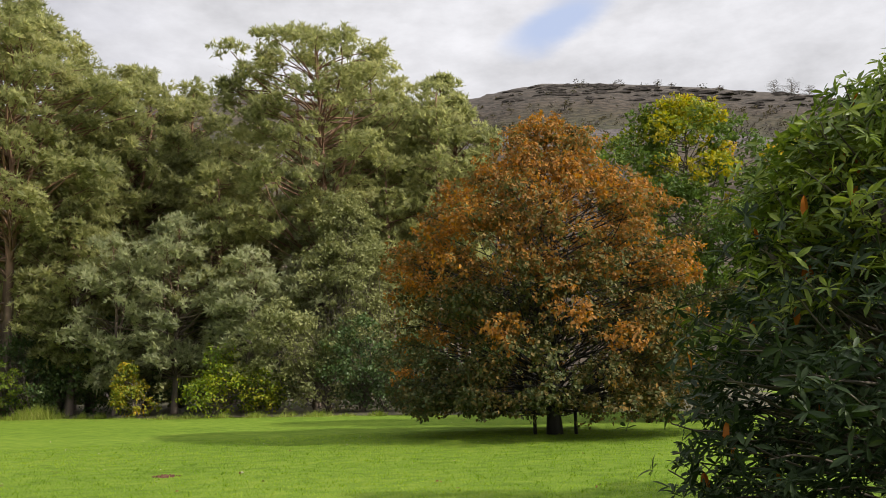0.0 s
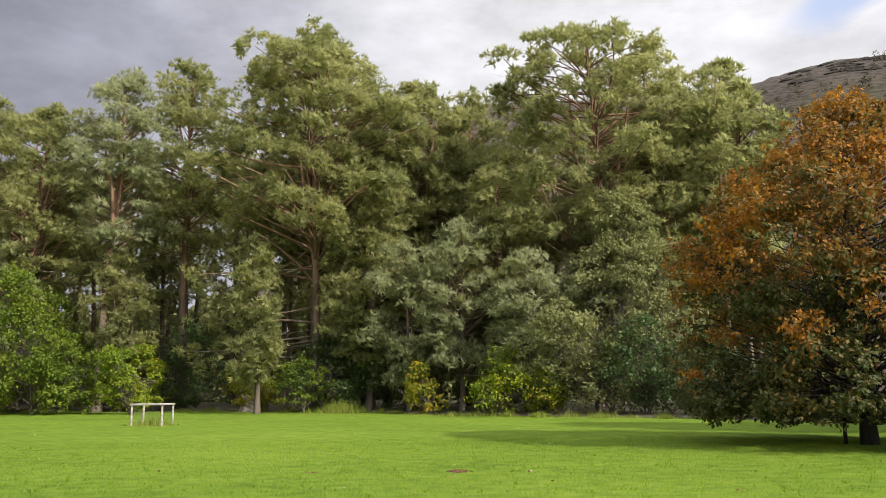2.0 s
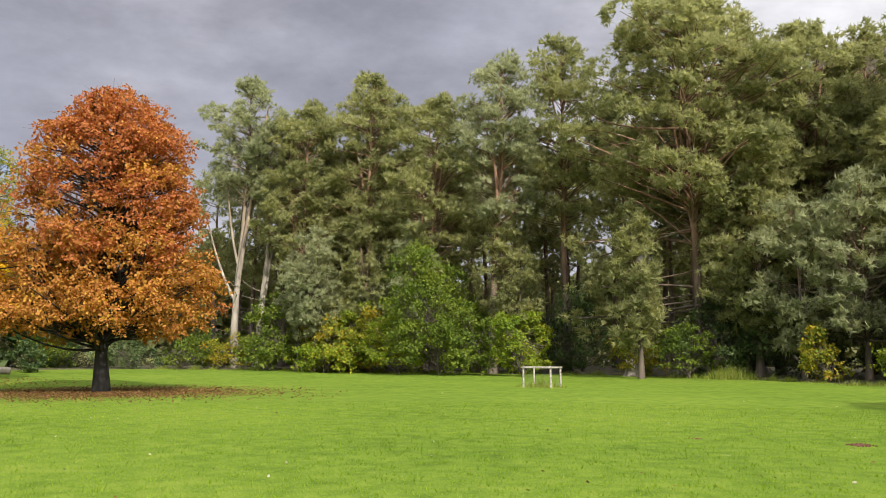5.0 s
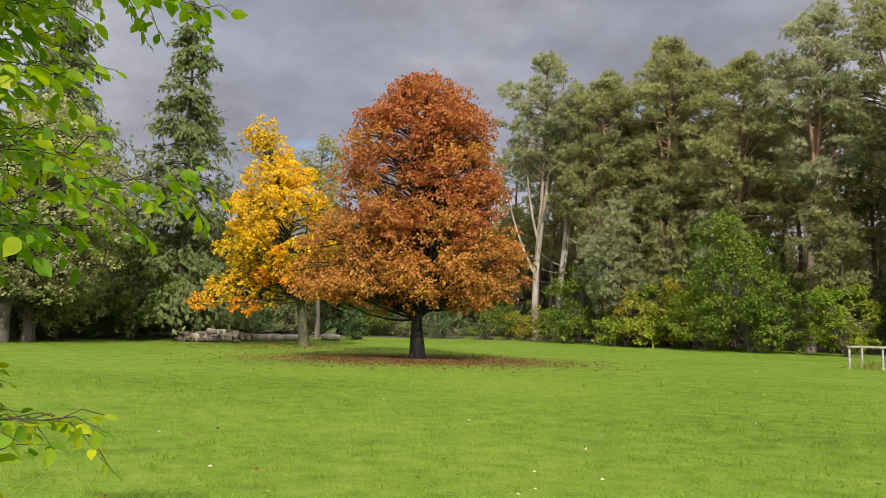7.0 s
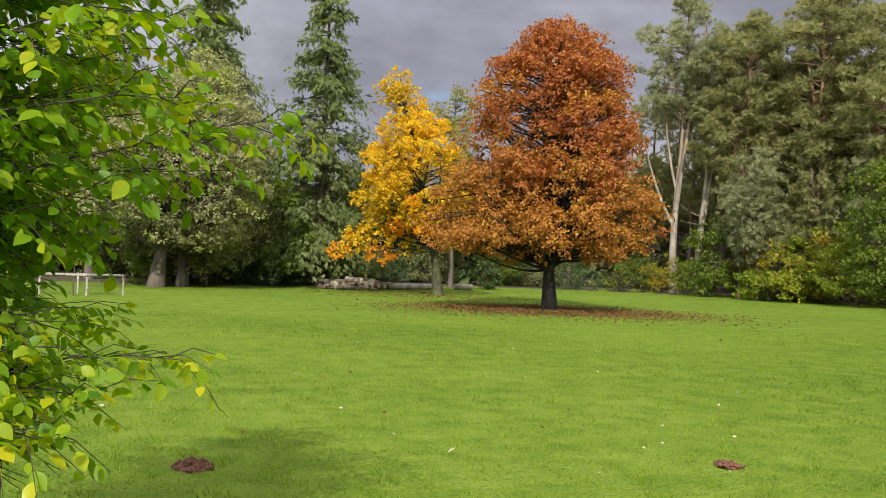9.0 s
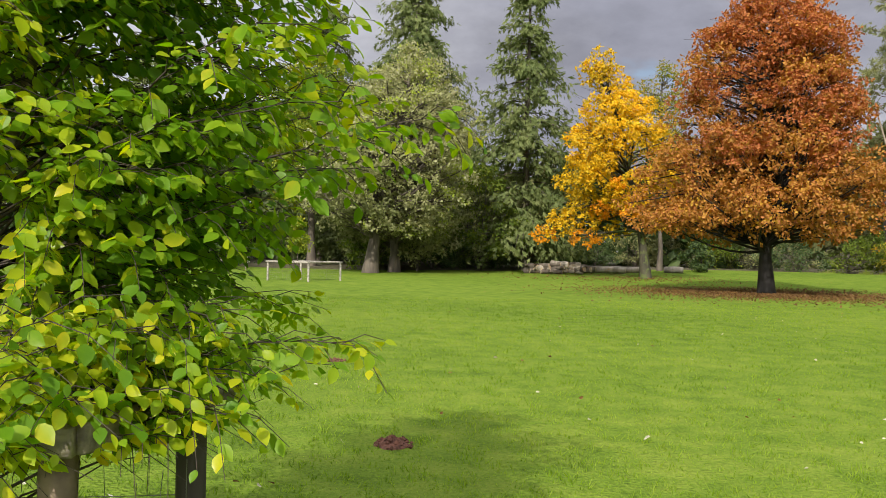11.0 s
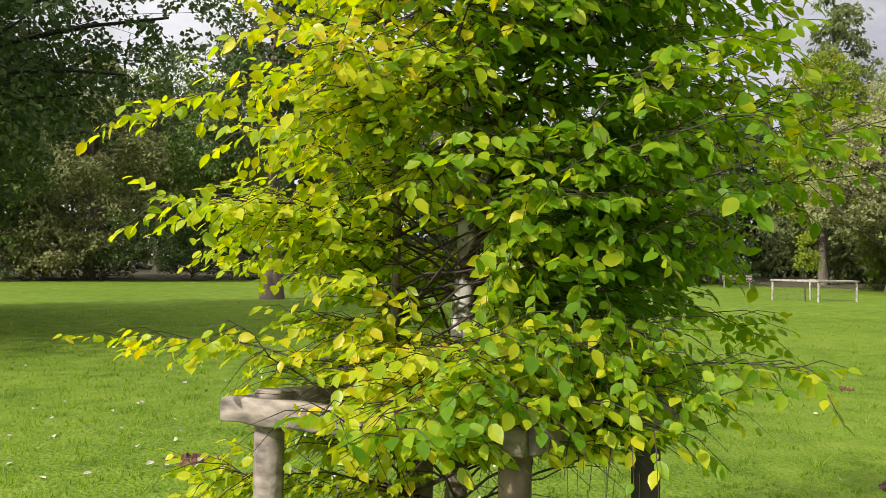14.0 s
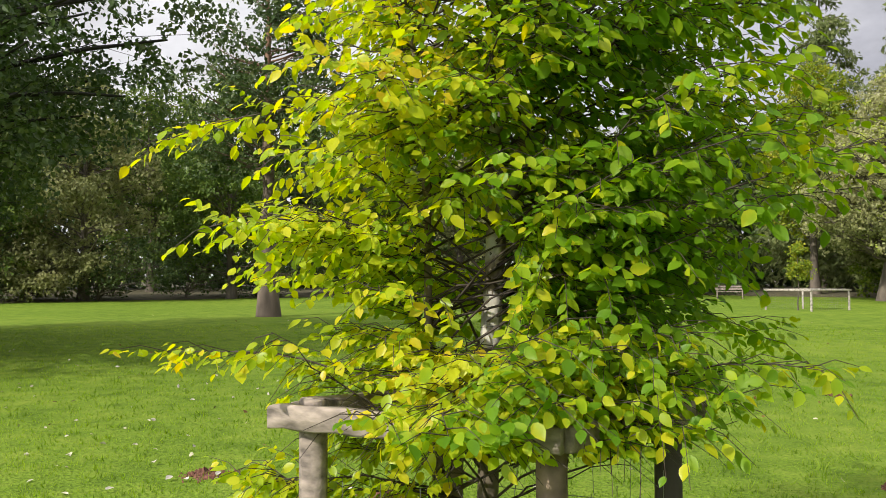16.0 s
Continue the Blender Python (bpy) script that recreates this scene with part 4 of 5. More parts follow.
# ---- shrubs and small trees: x, y, height, radius, seed, look ----
LOOKS = {
    "green": (GREEN, "rounded green broadleaf shrub at the wood's edge"),
    "dark": (GREEN_DARK, "dark evergreen shrub in the shade of the wood"),
    "lime": (LIME, "yellow-green shrub at the wood's edge"),
    "gold": (GOLD_BUSH, "shrub turning gold and orange"),
    "grey": (GREYLEAF, "grey-green bushy tree with fine leaves"),
    "mixed": (MIXED, "broadleaf tree with green, yellow and orange leaves"),
    "lichen": (LICHEN, "twiggy shrub grey with lichen"),
}
SHRUBS = [
    (-40.3, 52.2, 10.0, 3.9, 61, "green"),
    (-37.3, 53.8, 5.6, 2.4, 122, "green"),
    (-43.6, 51.4, 4.8, 2.6, 123, "lime"),
    (-34.0, 54.1, 5.0, 1.9, 62, "lime"),
    (-51.1, 50.6, 5.5, 4.5, 63, "lime"),
    (-50.2, 54.3, 5.2, 2.9, 90, "gold"),
    (-23.0, 58.6, 3.8, 2.3, 64, "green"),
    (-13.2, 56.4, 3.3, 1.7, 65, "gold"),
    (-8.4, 55.3, 3.9, 3.3, 66, "lime"),
    (-5.9, 56.7, 3.2, 1.9, 91, "green"),
    (0.8, 58.0, 14.9, 4.5, 67, "grey"),
    (-1.2, 55.0, 6.9, 3.3, 92, "grey"),
    (2.2, 52.9, 5.0, 3.2, 68, "dark"),
    (-20.4, 62.7, 5.6, 3.7, 69, "dark"),
    (-15.4, 62.1, 6.3, 3.4, 70, "dark"),
    (-10.1, 61.1, 6.9, 3.3, 71, "dark"),
    (-5.4, 59.7, 5.5, 3.2, 72, "dark"),
    (5.0, 51.8, 4.5, 3.1, 73, "dark"),
    (7.7, 51.4, 4.7, 3.1, 93, "dark"),
    (-34.0, 63.4, 4.9, 2.9, 74, "dark"),
    (-27.3, 60.0, 3.9, 2.2, 75, "gold"),
    (-35.6, 62.5, 7.2, 2.9, 94, "dark"),
    (0.9, 53.7, 6.0, 2.9, 95, "dark"),
    (-21.1, 60.1, 5.6, 3.4, 96, "dark"),
    (-57.2, 50.0, 7.0, 3.8, 76, "green"),
    (-52.0, 54.0, 5.9, 3.7, 77, "gold"),
    (-43.7, 57.1, 9.4, 4.4, 78, "green"),
    (-48.1, 56.2, 5.4, 2.9, 79, "lime"),
    (-40.7, 59.3, 6.2, 3.3, 97, "green"),
    (-37.0, 59.3, 5.2, 2.3, 80, "lime"),
    (-64.4, 50.7, 3.7, 2.7, 81, "gold"),
    (-68.3, 48.9, 3.1, 3.3, 82, "green"),
    (-70.5, 45.7, 2.7, 3.3, 83, "dark"),
    (-74.3, 43.4, 3.3, 3.4, 84, "grey"),
    (-76.2, 40.0, 2.6, 3.1, 85, "green"),
    (-77.7, 37.0, 3.1, 3.1, 86, "lichen"),
    (-77.4, 32.7, 3.5, 3.1, 87, "grey"),
    (-66.0, 33.6, 2.4, 1.2, 88, "dark"),
    (-77.0, 28.5, 3.3, 3.0, 89, "dark"),
    (14.4, 34.0, 13.2, 4.8, 101, "mixed"),
    (21.1, 36.1, 12.9, 2.6, 102, "mixed"),
    (15.3, 43.2, 11.9, 1.9, 103, "green"),
    (-65.1, 10.9, 3.4, 2.6, 105, "dark"),
    (-66.2, 15.7, 3.2, 2.7, 106, "dark"),
    (-69.3, 19.8, 8.6, 2.9, 107, "grey"),
    (-65.6, 7.3, 2.9, 2.6, 108, "dark"),
    (-67.4, 19.1, 9.7, 3.3, 109, "grey"),
    (-64.5, 14.6, 8.2, 3.1, 110, "green"),
    (-61.4, 9.2, 13.3, 5.0, 111, "grey"),
    (-59.8, 6.1, 9.7, 3.6, 112, "green"),
    (-65.6, -7.4, 2.8, 3.9, 113, "dark"),
    (-64.7, -12.9, 3.1, 3.9, 114, "dark"),
    (-63.3, -18.7, 2.4, 3.9, 115, "dark"),
    (-58.2, -30.8, 3.7, 4.4, 116, "dark"),
    (-52.6, -36.2, 3.9, 4.2, 117, "dark"),
    (-48.1, -38.9, 4.9, 3.7, 118, "dark"),
    (-42.9, -41.7, 3.9, 3.6, 119, "dark"),
    (-39.7, -44.8, 5.2, 3.6, 120, "grey"),
    (-36.0, -45.2, 3.2, 3.5, 121, "dark"),
]
for x, y, h, r, seed, look_name in SHRUBS:
    mat, text = LOOKS[look_name]
    big = h > 5
    if look_name == "mixed":
        tree("turning_tree", text, "tree", x, y, h, [(0.1, r * 0.7), (0.4, r), (0.7, r), (0.86, r * 0.75), (0.95, r * 0.45), (1.0, r * 0.2)], 250, 0.85, 0.65, 210, RHOMB, 0.19, mat, BARK_GREY, 0.22, (0, 0), seed, hollow=0.55, limb=0.02, low_leaf=GREEN_MID, split=0.84, rough=0.25, low_label="dark green lower foliage")
        continue
    shrub("small_tree" if big else "shrub", text, x, y, h, r, mat, seed, per=int(min(230, max(90, 125 * (r * 0.27) ** 2)) * (0.65 if look_name == "dark" else 1.0)) if big else 80, size=0.22 if big else 0.18, clumps=int(min(105, 36 + 5 * h)) if big else 44,
          group="shrubs at the wood's edge", category="tree" if big else "shrub", lump=0.27 if big else 0.28)

# ---- tall conifers and broadleaf trees at the far end ----
for k, (x, y, h, r) in enumerate([
    (-65.6, 18.4, 26.8, 3.4),
    (-71.4, 10.3, 25.4, 4.3),
    (-73.3, 10.8, 28.0, 5.7),
    (-78.0, 2.7, 27.5, 4.3),
    (-79.2, -11.2, 24.0, 4.9),
]):
    fir(x, y, h, r * 1.6, 131 + k)

tree("oak", "spreading old oak grey with lichen, few lime-green leaves", "oak tree", *spot(84.6, 57), 14.8,
     [(0.2, 4.8), (0.3, 6.4), (0.5, 6.6), (0.7, 5.6), (0.88, 3.6), (1.0, 1.2)], 240, 1.15, 0.5, 210, RHOMB, 0.2, LICHEN, BARK_GREY, 0.42, (-0.3, 2.6), 141, hollow=0.5, limb=0.05,
     low_leaf=GREYLEAF, split=0.3, low_label="grey-green lower twigs")
tree("oak", "smaller oak grey with lichen beside the spreading one", "oak tree", *spot(83.0, 59), 11.0,
     [(0.2, 3.4), (0.35, 4.6), (0.6, 4.4), (0.85, 2.8), (1.0, 1.0)], 90, 1.1, 0.5, 170, RHOMB, 0.22, GREYLEAF, BARK_GREY, 0.34, (-0.2, -1.0), 149, hollow=0.5, limb=0.05)
tree("lime_tree", "tree with bright yellow-green leaves behind the oak", "tree", *spot(88.5, 66), 16.0,
     [(0.3, 3.6), (0.5, 4.6), (0.75, 4.2), (0.95, 2.2), (1.0, 1)], 110, 1.2, 0.65, 170, RHOMB, 0.25, LIME, BARK_GREY, 0.3, (0, 0), 142, hollow=0.5)
WOOD_TREES = [tree("woodland_tree", "dark broadleaf tree at the meadow's far edge", "tree", *spot(126, 62), 16.5,
                   [(0.12, 4.0), (0.3, 5.2), (0.55, 5.4), (0.8, 4.0), (1.0, 1.4)], 110, 1.35, 0.6, 170, RHOMB, 0.26, GREEN_MID, BARK_GREY, 0.3, (0, 0), 143, "trees at the far edge", limb_parts=0),
              tree("woodland_tree", "broadleaf tree with dull green leaves at the meadow's far edge", "tree", *spot(135, 60), 15.0,
                   [(0.12, 4.0), (0.3, 5.0), (0.55, 5.0), (0.8, 3.6), (1.0, 1.2)], 110, 1.35, 0.6, 170, RHOMB, 0.26, GREYLEAF, BARK_GREY, 0.3, (0, 0), 144, "trees at the far edge", limb_parts=0)]
# the last copy, 29 m off and out of view, is added to shade the maple
for k, (yaw, d, sc) in enumerate([(141, 60, 1.0), (148, 62, 1.05), (118, 68, 1.0), (111, 72, 1.05), (104, 74, 0.9), (98, 72, 0.85), (131, 76, 1.15), (156, 64, 1.0),
                                  (96, 66, 0.7), (178, 60, 1.1), (200, 62, 1.1), (275, 68, 1.0), (312, 60, 1.1), (314, 29, 0.85)]):
    x, y = spot(yaw, d)
    src = WOOD_TREES[k % 2]
    ob = copy_thing(src, pose(x, y, float(ground_z(x, y)), 0, 0, k * 77))
    ob.scale = (sc, sc, sc)
tree("dark_tree", "large dark tree overhanging the meadow", "tree", *spot(151, 19), 15.0,
     [(0.25, 5.6), (0.4, 7.4), (0.6, 7.4), (0.85, 4.6), (1.0, 1.5)], 230, 1.2, 0.55, 330, RHOMB, 0.14, GREEN_DARK, BARK_DARK, 0.4, (0, 0), 145, hollow=0.5, droop=0.5)
tree("dark_tree", "large dark tree overhanging the meadow", "tree", *spot(148, 26), 13.5,
     [(0.25, 4.8), (0.4, 6.2), (0.6, 6.2), (0.85, 4.0), (1.0, 1.5)], 170, 1.2, 0.55, 280, RHOMB, 0.16, GREEN_DARK, BARK_DARK, 0.4, (0, 0), 147, hollow=0.5, droop=0.5)
tree("lone_tree", "tall tree with a pale cracked trunk standing on the meadow", "tree", *spot(123.6, 35.5), 15.0,
     [(0.4, 3.0), (0.6, 4.0), (0.8, 3.2), (1.0, 1.2)], 100, 1.0, 0.55, 150, RHOMB, 0.2, GREEN_DARK, BARK_PINE, 0.36, (0, 0), 146)


# bare trees on the skyline
for k, (yaw, h) in enumerate(((-18.5, 6), (-21.3, 9), (-22.2, 7), (-25.2, 6), (-28.6, 14), (-29.6, 16), (-30.6, 12))):
    x, y = spot(yaw, 662)
    ob = tree("bare_tree", "leafless tree on the hill's skyline", "tree", x, y, h, [(0.2, h * 0.35), (0.5, h * 0.6), (0.8, h * 0.5), (1.0, h * 0.25)], 90, 1.5, 0.8, 1, RHOMB, 0.2, GREYLEAF, BARK_GREY, 0.2, (0, 0), 401 + k, "trees on the skyline", limb=0.11, bare=1.1, limb_parts=0)
    ob.location.z = math.tan(radians(float(np.interp(yaw, *CREST)))) * 660 - 4.0


# ---- wood floor ----
def build_wood_floor():
    s = Shape()
    yaws = np.linspace(-30, 160, 150)
    edge = np.interp(yaws, [-30, -5, 5, 12, 17, 25, 33, 40, 48, 57, 62, 70, 76, 86, 95, 105, 125, 139, 160], [44, 48, 53, 56, 61, 67, 72, 71, 78, 84, 82, 74, 66, 62, 66, 66, 62, 58, 58])
    edge += np.array([noise.noise(Vector((v * 0.4, 0, 0))) for v in yaws]) * 1.2
    pts = np.zeros((6, len(yaws), 3))
    for i, f in enumerate((0, 1.5, 6, 20, 60, 160)):
        for j, v in enumerate(yaws):
            x, y = spot(v, edge[j] + f)
            pts[i, j] = x, y, float(ground_z(x, y)) + 0.05 + (0.06 if f > 0 else -0.04)
    n = len(yaws)
    i, j = np.meshgrid(np.arange(5), np.arange(n - 1), indexing="ij")
    s.add(pts.reshape(-1, 3), np.stack([i * n + j + 1, i * n + j, (i + 1) * n + j, (i + 1) * n + j + 1], -1).reshape(-1, 4))
    tagged(part("wood_floor", s, plain("leaf_mould", (0.075, 0.065, 0.032), 0.95, 3.0, 0.6, 1.0)), "dark leaf mould and scrub under the trees", "woodland floor", kind="structure")


build_wood_floor()


def build_far_wood():
    """Woods further back that close the view between the trunks."""
    rng = np.random.default_rng(17)
    for name, lo, hi, d0, d1, n, mat, label in (("far_wood", -12, 64, 104, 122, 34000, GREYLEAF, "dark woodland seen between the pine trunks"),
                                                ("far_thicket", 60, 165, 84, 104, 34000, GREEN_DARK, "dark woodland behind the trees of the far side")):
        yaw = rng.uniform(lo, hi, n)
        tall = np.array([noise.noise(Vector((v * 0.22, d0, 0.0))) for v in yaw])
        height = np.interp(yaw, [-12, 30, 34, 38, 41, 58, 66, 80, 95, 130, 165], [13, 13, 10.5, 10.5, 14, 13, 9, 10, 14, 16, 18]) * (1 + 0.35 * tall)
        d = rng.uniform(d0, d1, n)
        z = height * rng.random(n) ** 0.8
        x, y = -np.sin(np.radians(yaw)) * d, np.cos(np.radians(yaw)) * d
        base = np.stack([x, y, z + 0.35], -1)
        s = Shape()
        leaves(s, RHOMB, base, rng.normal(size=(n, 3)), rng.normal(size=(n, 3)) + np.array([0, 0, 0.6]), rng.uniform(0.9, 1.7, n))
        tagged(part(name, s, mat, smooth=False), label, "woodland", kind="stuff")


build_far_wood()

# ---- the rhododendron near by ----
def whorl_shrub(x, y, height, profile, count, leaf_len, seed):
    rng = np.random.default_rng(seed)
    top = thing("rhododendron", x, y, None, 0, "large rhododendron with glossy leaves, some withered orange", "shrub")
    z_of, r_of = np.array([p[0] for p in profile]) * height, np.array([p[1] for p in profile])
    limbs, green, sunny, old = Shape(), Shape(), Shape(), Shape()
    for k in range(7):
        a = k * 0.9 + rng.uniform(-0.3, 0.3)
        line = stem_line(rng, height * rng.uniform(0.5, 0.8), (math.cos(a) * 1.3, math.sin(a) * 1.3), 0.1)
        s = Shape()
        s.tube(line, np.linspace(0.07, 0.02, len(line)), 7)
        part("stem", s, BARK_GREY, top)
    for i in range(count):
        # a leafy spray: whorls set along the end of one branch
        zc = height * (0.02 + 0.98 * rng.random())
        ac = i * 2.39996 + rng.uniform(-0.4, 0.4)
        bump_r = 1 + 0.22 * noise.noise(Vector((math.cos(ac) * 2.2, math.sin(ac) * 2.2, zc * 1.3)))
        rc = np.interp(zc, z_of, r_of) * bump_r * (1 - 0.45 * rng.random() ** 1.7)
        rc = min(rc, np.interp(zc, z_of, r_of) * (1.0 if zc < 1.4 else 1.12))
        d = np.array([math.cos(ac), math.sin(ac), 0])
        end = d * rc + np.array([0, 0, zc])
        if rng.random() < 0.5:
            back = d * rc * 0.3 + np.array([0, 0, zc * rng.uniform(0.55, 0.95)])
            limbs.tube(bend(rng, back, end, rng.uniform(-0.1, 0.1), 6, 0.12), np.linspace(0.016, 0.006, 6), 4, False)
        for w in range(rng.integers(4, 8)):
            tip = end + rng.normal(size=3) * np.array([0.16, 0.16, 0.1]) - d * rng.uniform(0.05, 0.3)
            if tip[2] < 0.05:
                continue
            axis = unit(d * 0.45 + np.array([0, 0, 0.9]) + rng.normal(size=3) * 0.38)
            n = rng.integers(5, 10)
            ring = np.arange(n) * 2 * np.pi / n + rng.uniform(0, 6.28) + rng.normal(size=n) * 0.3
            s1 = unit(np.cross(axis, [0.3, 0.1, 1.0] + rng.normal(size=3) * 0.3))
            s2 = np.cross(axis, s1)
            out = s1 * np.cos(ring)[:, None] + s2 * np.sin(ring)[:, None]
            along = out + axis * rng.uniform(-0.35, 0.75, n)[:, None] + rng.normal(size=(n, 3)) * 0.18
            base = np.repeat(tip[None], n, 0) - axis * rng.uniform(0, 0.03, n)[:, None]
            size = leaf_len * rng.uniform(0.6, 1.25, n) * rng.uniform(0.8, 1.15)
            # sprays above about 2.5 m take the sunlit colour
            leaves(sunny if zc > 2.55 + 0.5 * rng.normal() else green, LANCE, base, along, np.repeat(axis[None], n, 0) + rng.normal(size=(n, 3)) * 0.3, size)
            if rng.random() < 0.02:
                m = rng.integers(1, 3)
                leaves(old, LANCE, base[:m] - axis * 0.04, along[:m] * 0.4 + np.array([0, 0, -1.0]), out[:m], 1.25 * leaf_len * rng.uniform(0.8, 1.2, m))
    part("sunlit_foliage", sunny, RHODO_SUN, top, "upper leaves in a lighter, sunlit yellow-green")
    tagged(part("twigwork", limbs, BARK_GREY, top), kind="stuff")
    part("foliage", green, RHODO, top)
    part("old_leaves", old, RHODO_OLD, top, "withered orange leaves")


whorl_shrub(*spot(-38.5, 7.9), 4.05, [(0.0, 2.1), (0.15, 2.3), (0.42, 2.15), (0.6, 1.87), (0.78, 1.52), (0.92, 1.1), (1.0, 0.55)], 1050, 0.135, 151)


# added out of view on the sun's side, to shade the lower rhododendron
shrub("shrub", "unseen dark shrub added to shade the rhododendron", *spot(-64, 10.2), 2.9, 2.2, GREEN_DARK, 152, per=260, size=0.16, clumps=60)
shrub("shrub", "tall shrub with yellow-green leaves behind the rhododendron", *spot(-35.5, 11.5), 5.7, 1.7, LIME, 153, per=300, size=0.1, clumps=55)


# ---- the young beech in its guard ----
BX, BY = -2.93, -0.90
LONG_SPRAYS = {30: (77, 1.98, 1.5), 21: (75, 1.38, 1.24), 24: (70, 1.3, 1.05), 41: (-52, 0.95, 0.8), 44: (-60, 0.9, 0.85), 47: (-45, 0.92, 0.7), 51: (-66, 0.98, 0.8), 36: (-75, 1.42, 1.3), 39: (-82, 2.32, 1.35)}


def build_beech(x, y):
    rng = np.random.default_rng(161)
    top = thing("beech_sapling", x, y, 0, 0, "young beech in green leaf turning yellow, inside a timber guard", "tree")
    line = stem_line(rng, 4.4, (-0.05, 0.1), 0.02, 12)
    s = Shape()
    s.tube(line, 0.045 * (1 - 0.85 * np.linspace(0, 1, 12)) + 0.004, 10)
    bole = part("trunk", s, BARK_BEECH, top)
    patch = Shape()
    zz = np.linspace(1.24, 1.54, 7)
    patch.tube(np.stack([np.interp(zz, line[:, 2], line[:, 0]), np.interp(zz, line[:, 2], line[:, 1]), zz], -1), np.interp(zz, line[:, 2], 0.045 * (1 - 0.85 * np.linspace(0, 1, 12)) + 0.004) + np.array([0.0, 0.003, 0.005, 0.003, 0.004, 0.003, 0.0]), 12)
    part("pale_bark", patch, PALE_PATCH, bole, "pale peeling patch of bark")
    stems = [line]
    for off, lean, h in (((0.05, -0.14), (0.1, -0.25), 3.6), ((0.0, 0.0), (-0.2, 0.55), 3.4)):
        l2 = stem_line(rng, h, lean, 0.04, 9) + np.array([*off, 0])
        if off == (0.0, 0.0):
            l2[:, 2] = 1.5 + (l2[:, 2]) * (h - 1.5) / h
            l2[:, :2] += np.array([np.interp(1.5, line[:, 2], line[:, 0]), np.interp(1.5, line[:, 2], line[:, 1])])
        s = Shape()
        s.tube(l2, np.linspace(0.024, 0.005, 9), 8)
        part("stem", s, BARK_BEECH, top)
        stems.append(l2)
    twigwork, found, boughs = Shape(), [], []
    count, skirt = 245, 70
    for i in range(count + skirt):
        z = 1.04 + 3.2 * (min(0.999, (i + rng.random()) / count)) ** 1.1
        a = i * 2.39996 + rng.uniform(-0.4, 0.4)
        if i % 4 == 0 and z > 1.35:
            a = radians(80) + rng.normal() * 0.95
        if 1.3 < z < 1.95 and math.cos(a - radians(17)) > 0.87:
            a += radians(55) * rng.choice([-1, 1])
        reach = np.interp(z, [0.6, 0.9, 1.3, 2.0, 2.6, 3.1, 3.7, 4.3], [0.6, 1.0, 1.2, 1.25, 1.2, 1.1, 0.8, 0.35]) * rng.uniform(0.5, 1.1)
        d = np.array([math.cos(a), math.sin(a), 0])
        reach *= 1 - 0.22 * max(0, d[0] * 0.375 - d[1] * 0.927) - (0.36 if z > 1.45 else 0.18) * max(0, d[0] * 0.93 + d[1] * 0.37) ** 2 + (0.6 if z > 2.65 else 0.24 if z > 2.0 else 0.08 if z > 1.75 else 0.0 if z > 1.35 else -0.15) * max(0, d[0] * 0.1 + d[1] * 0.99) ** 2
        if z < 1.35 and d[1] < 0.1 and d[0] > -0.2:
            reach *= 0.6
        if i >= count:
            # low sprays that hang over the rail
            a = radians(rng.uniform(2, 60))
            z, reach, d = rng.uniform(1.17, 1.4), rng.uniform(0.55, 0.95), np.array([math.cos(a), math.sin(a), 0])
        if i >= count + 44:
            # shaded sprays at breast height
            a = radians(rng.uniform(45, 125))
            z, reach, d = rng.uniform(1.4, 2.0), rng.uniform(0.5, 0.9), np.array([math.cos(a), math.sin(a), 0])
        if i >= count + 62:
            # the crown leans out towards the wood
            a = radians(rng.uniform(62, 102))
            z, reach, d = rng.uniform(2.05, 2.7), rng.uniform(0.95, 1.28), np.array([math.cos(a), math.sin(a), 0])
        if i in LONG_SPRAYS:
            # a few long sprays that reach out over the meadow
            deg, z, reach = LONG_SPRAYS[i]
            d = np.array([math.cos(radians(deg)), math.sin(radians(deg)), 0])
        st = stems[i % 3] if stems[i % 3][0, 2] < z < stems[i % 3][-1, 2] else line
        z0 = max(0.75, z - reach * rng.uniform(0.1, 0.7))
        z0 = max(z0, st[0, 2] + 0.05)
        root = np.array([np.interp(z0, st[:, 2], st[:, 0]), np.interp(z0, st[:, 2], st[:, 1]), z0])
        tip = np.array([d[0] * reach, d[1] * reach, z + rng.uniform(-0.12, 0.05)])
        u = np.linspace(0, 1, 8)[:, None]
        mid = root * 0.45 + tip * 0.55 + np.array([0, 0, reach * rng.uniform(0.02, 0.22)])
        ln = (1 - u) ** 2 * root + 2 * u * (1 - u) * mid + u ** 2 * tip + np.cumsum(rng.normal(size=(8, 3)) * 0.018, 0)
        br = Shape()
        br.tube(ln, np.linspace(0.003 + 0.003 * reach, 0.0013, 8), 5, False)
        side = np.cross(d, [0, 0, 1.0])
        twigs = int(9 + 14 * reach)
        for k in range(twigs):
            f = 0.1 + 0.9 * (k + 0.7) / twigs
            p = np.array([np.interp(f, u[:, 0], ln[:, q]) for q in range(3)])
            if p[0] * 0.956 + p[1] * 0.294 > -0.02 and abs(p[1] * 0.956 - p[0] * 0.294) < 0.13 and 1.36 < p[2] < 1.85:
                continue
            if p[2] < 1.05 and d[1] > -0.5:
                continue
            sgn = 1 if k % 2 else -1
            length = rng.uniform(0.12, 0.38) * (1.2 - 0.5 * f)
            way2 = unit(d * 0.75 + side * sgn * 0.75 + np.array([0, 0, rng.uniform(-0.6, 0.5)]))
            tl = np.stack([p, p + way2 * length * 0.5 + np.array([0, 0, 0.01]), p + way2 * length + np.array([0, 0, -0.03])])
            twigwork.tube(tl, [0.0022, 0.0017, 0.001], 3, False)
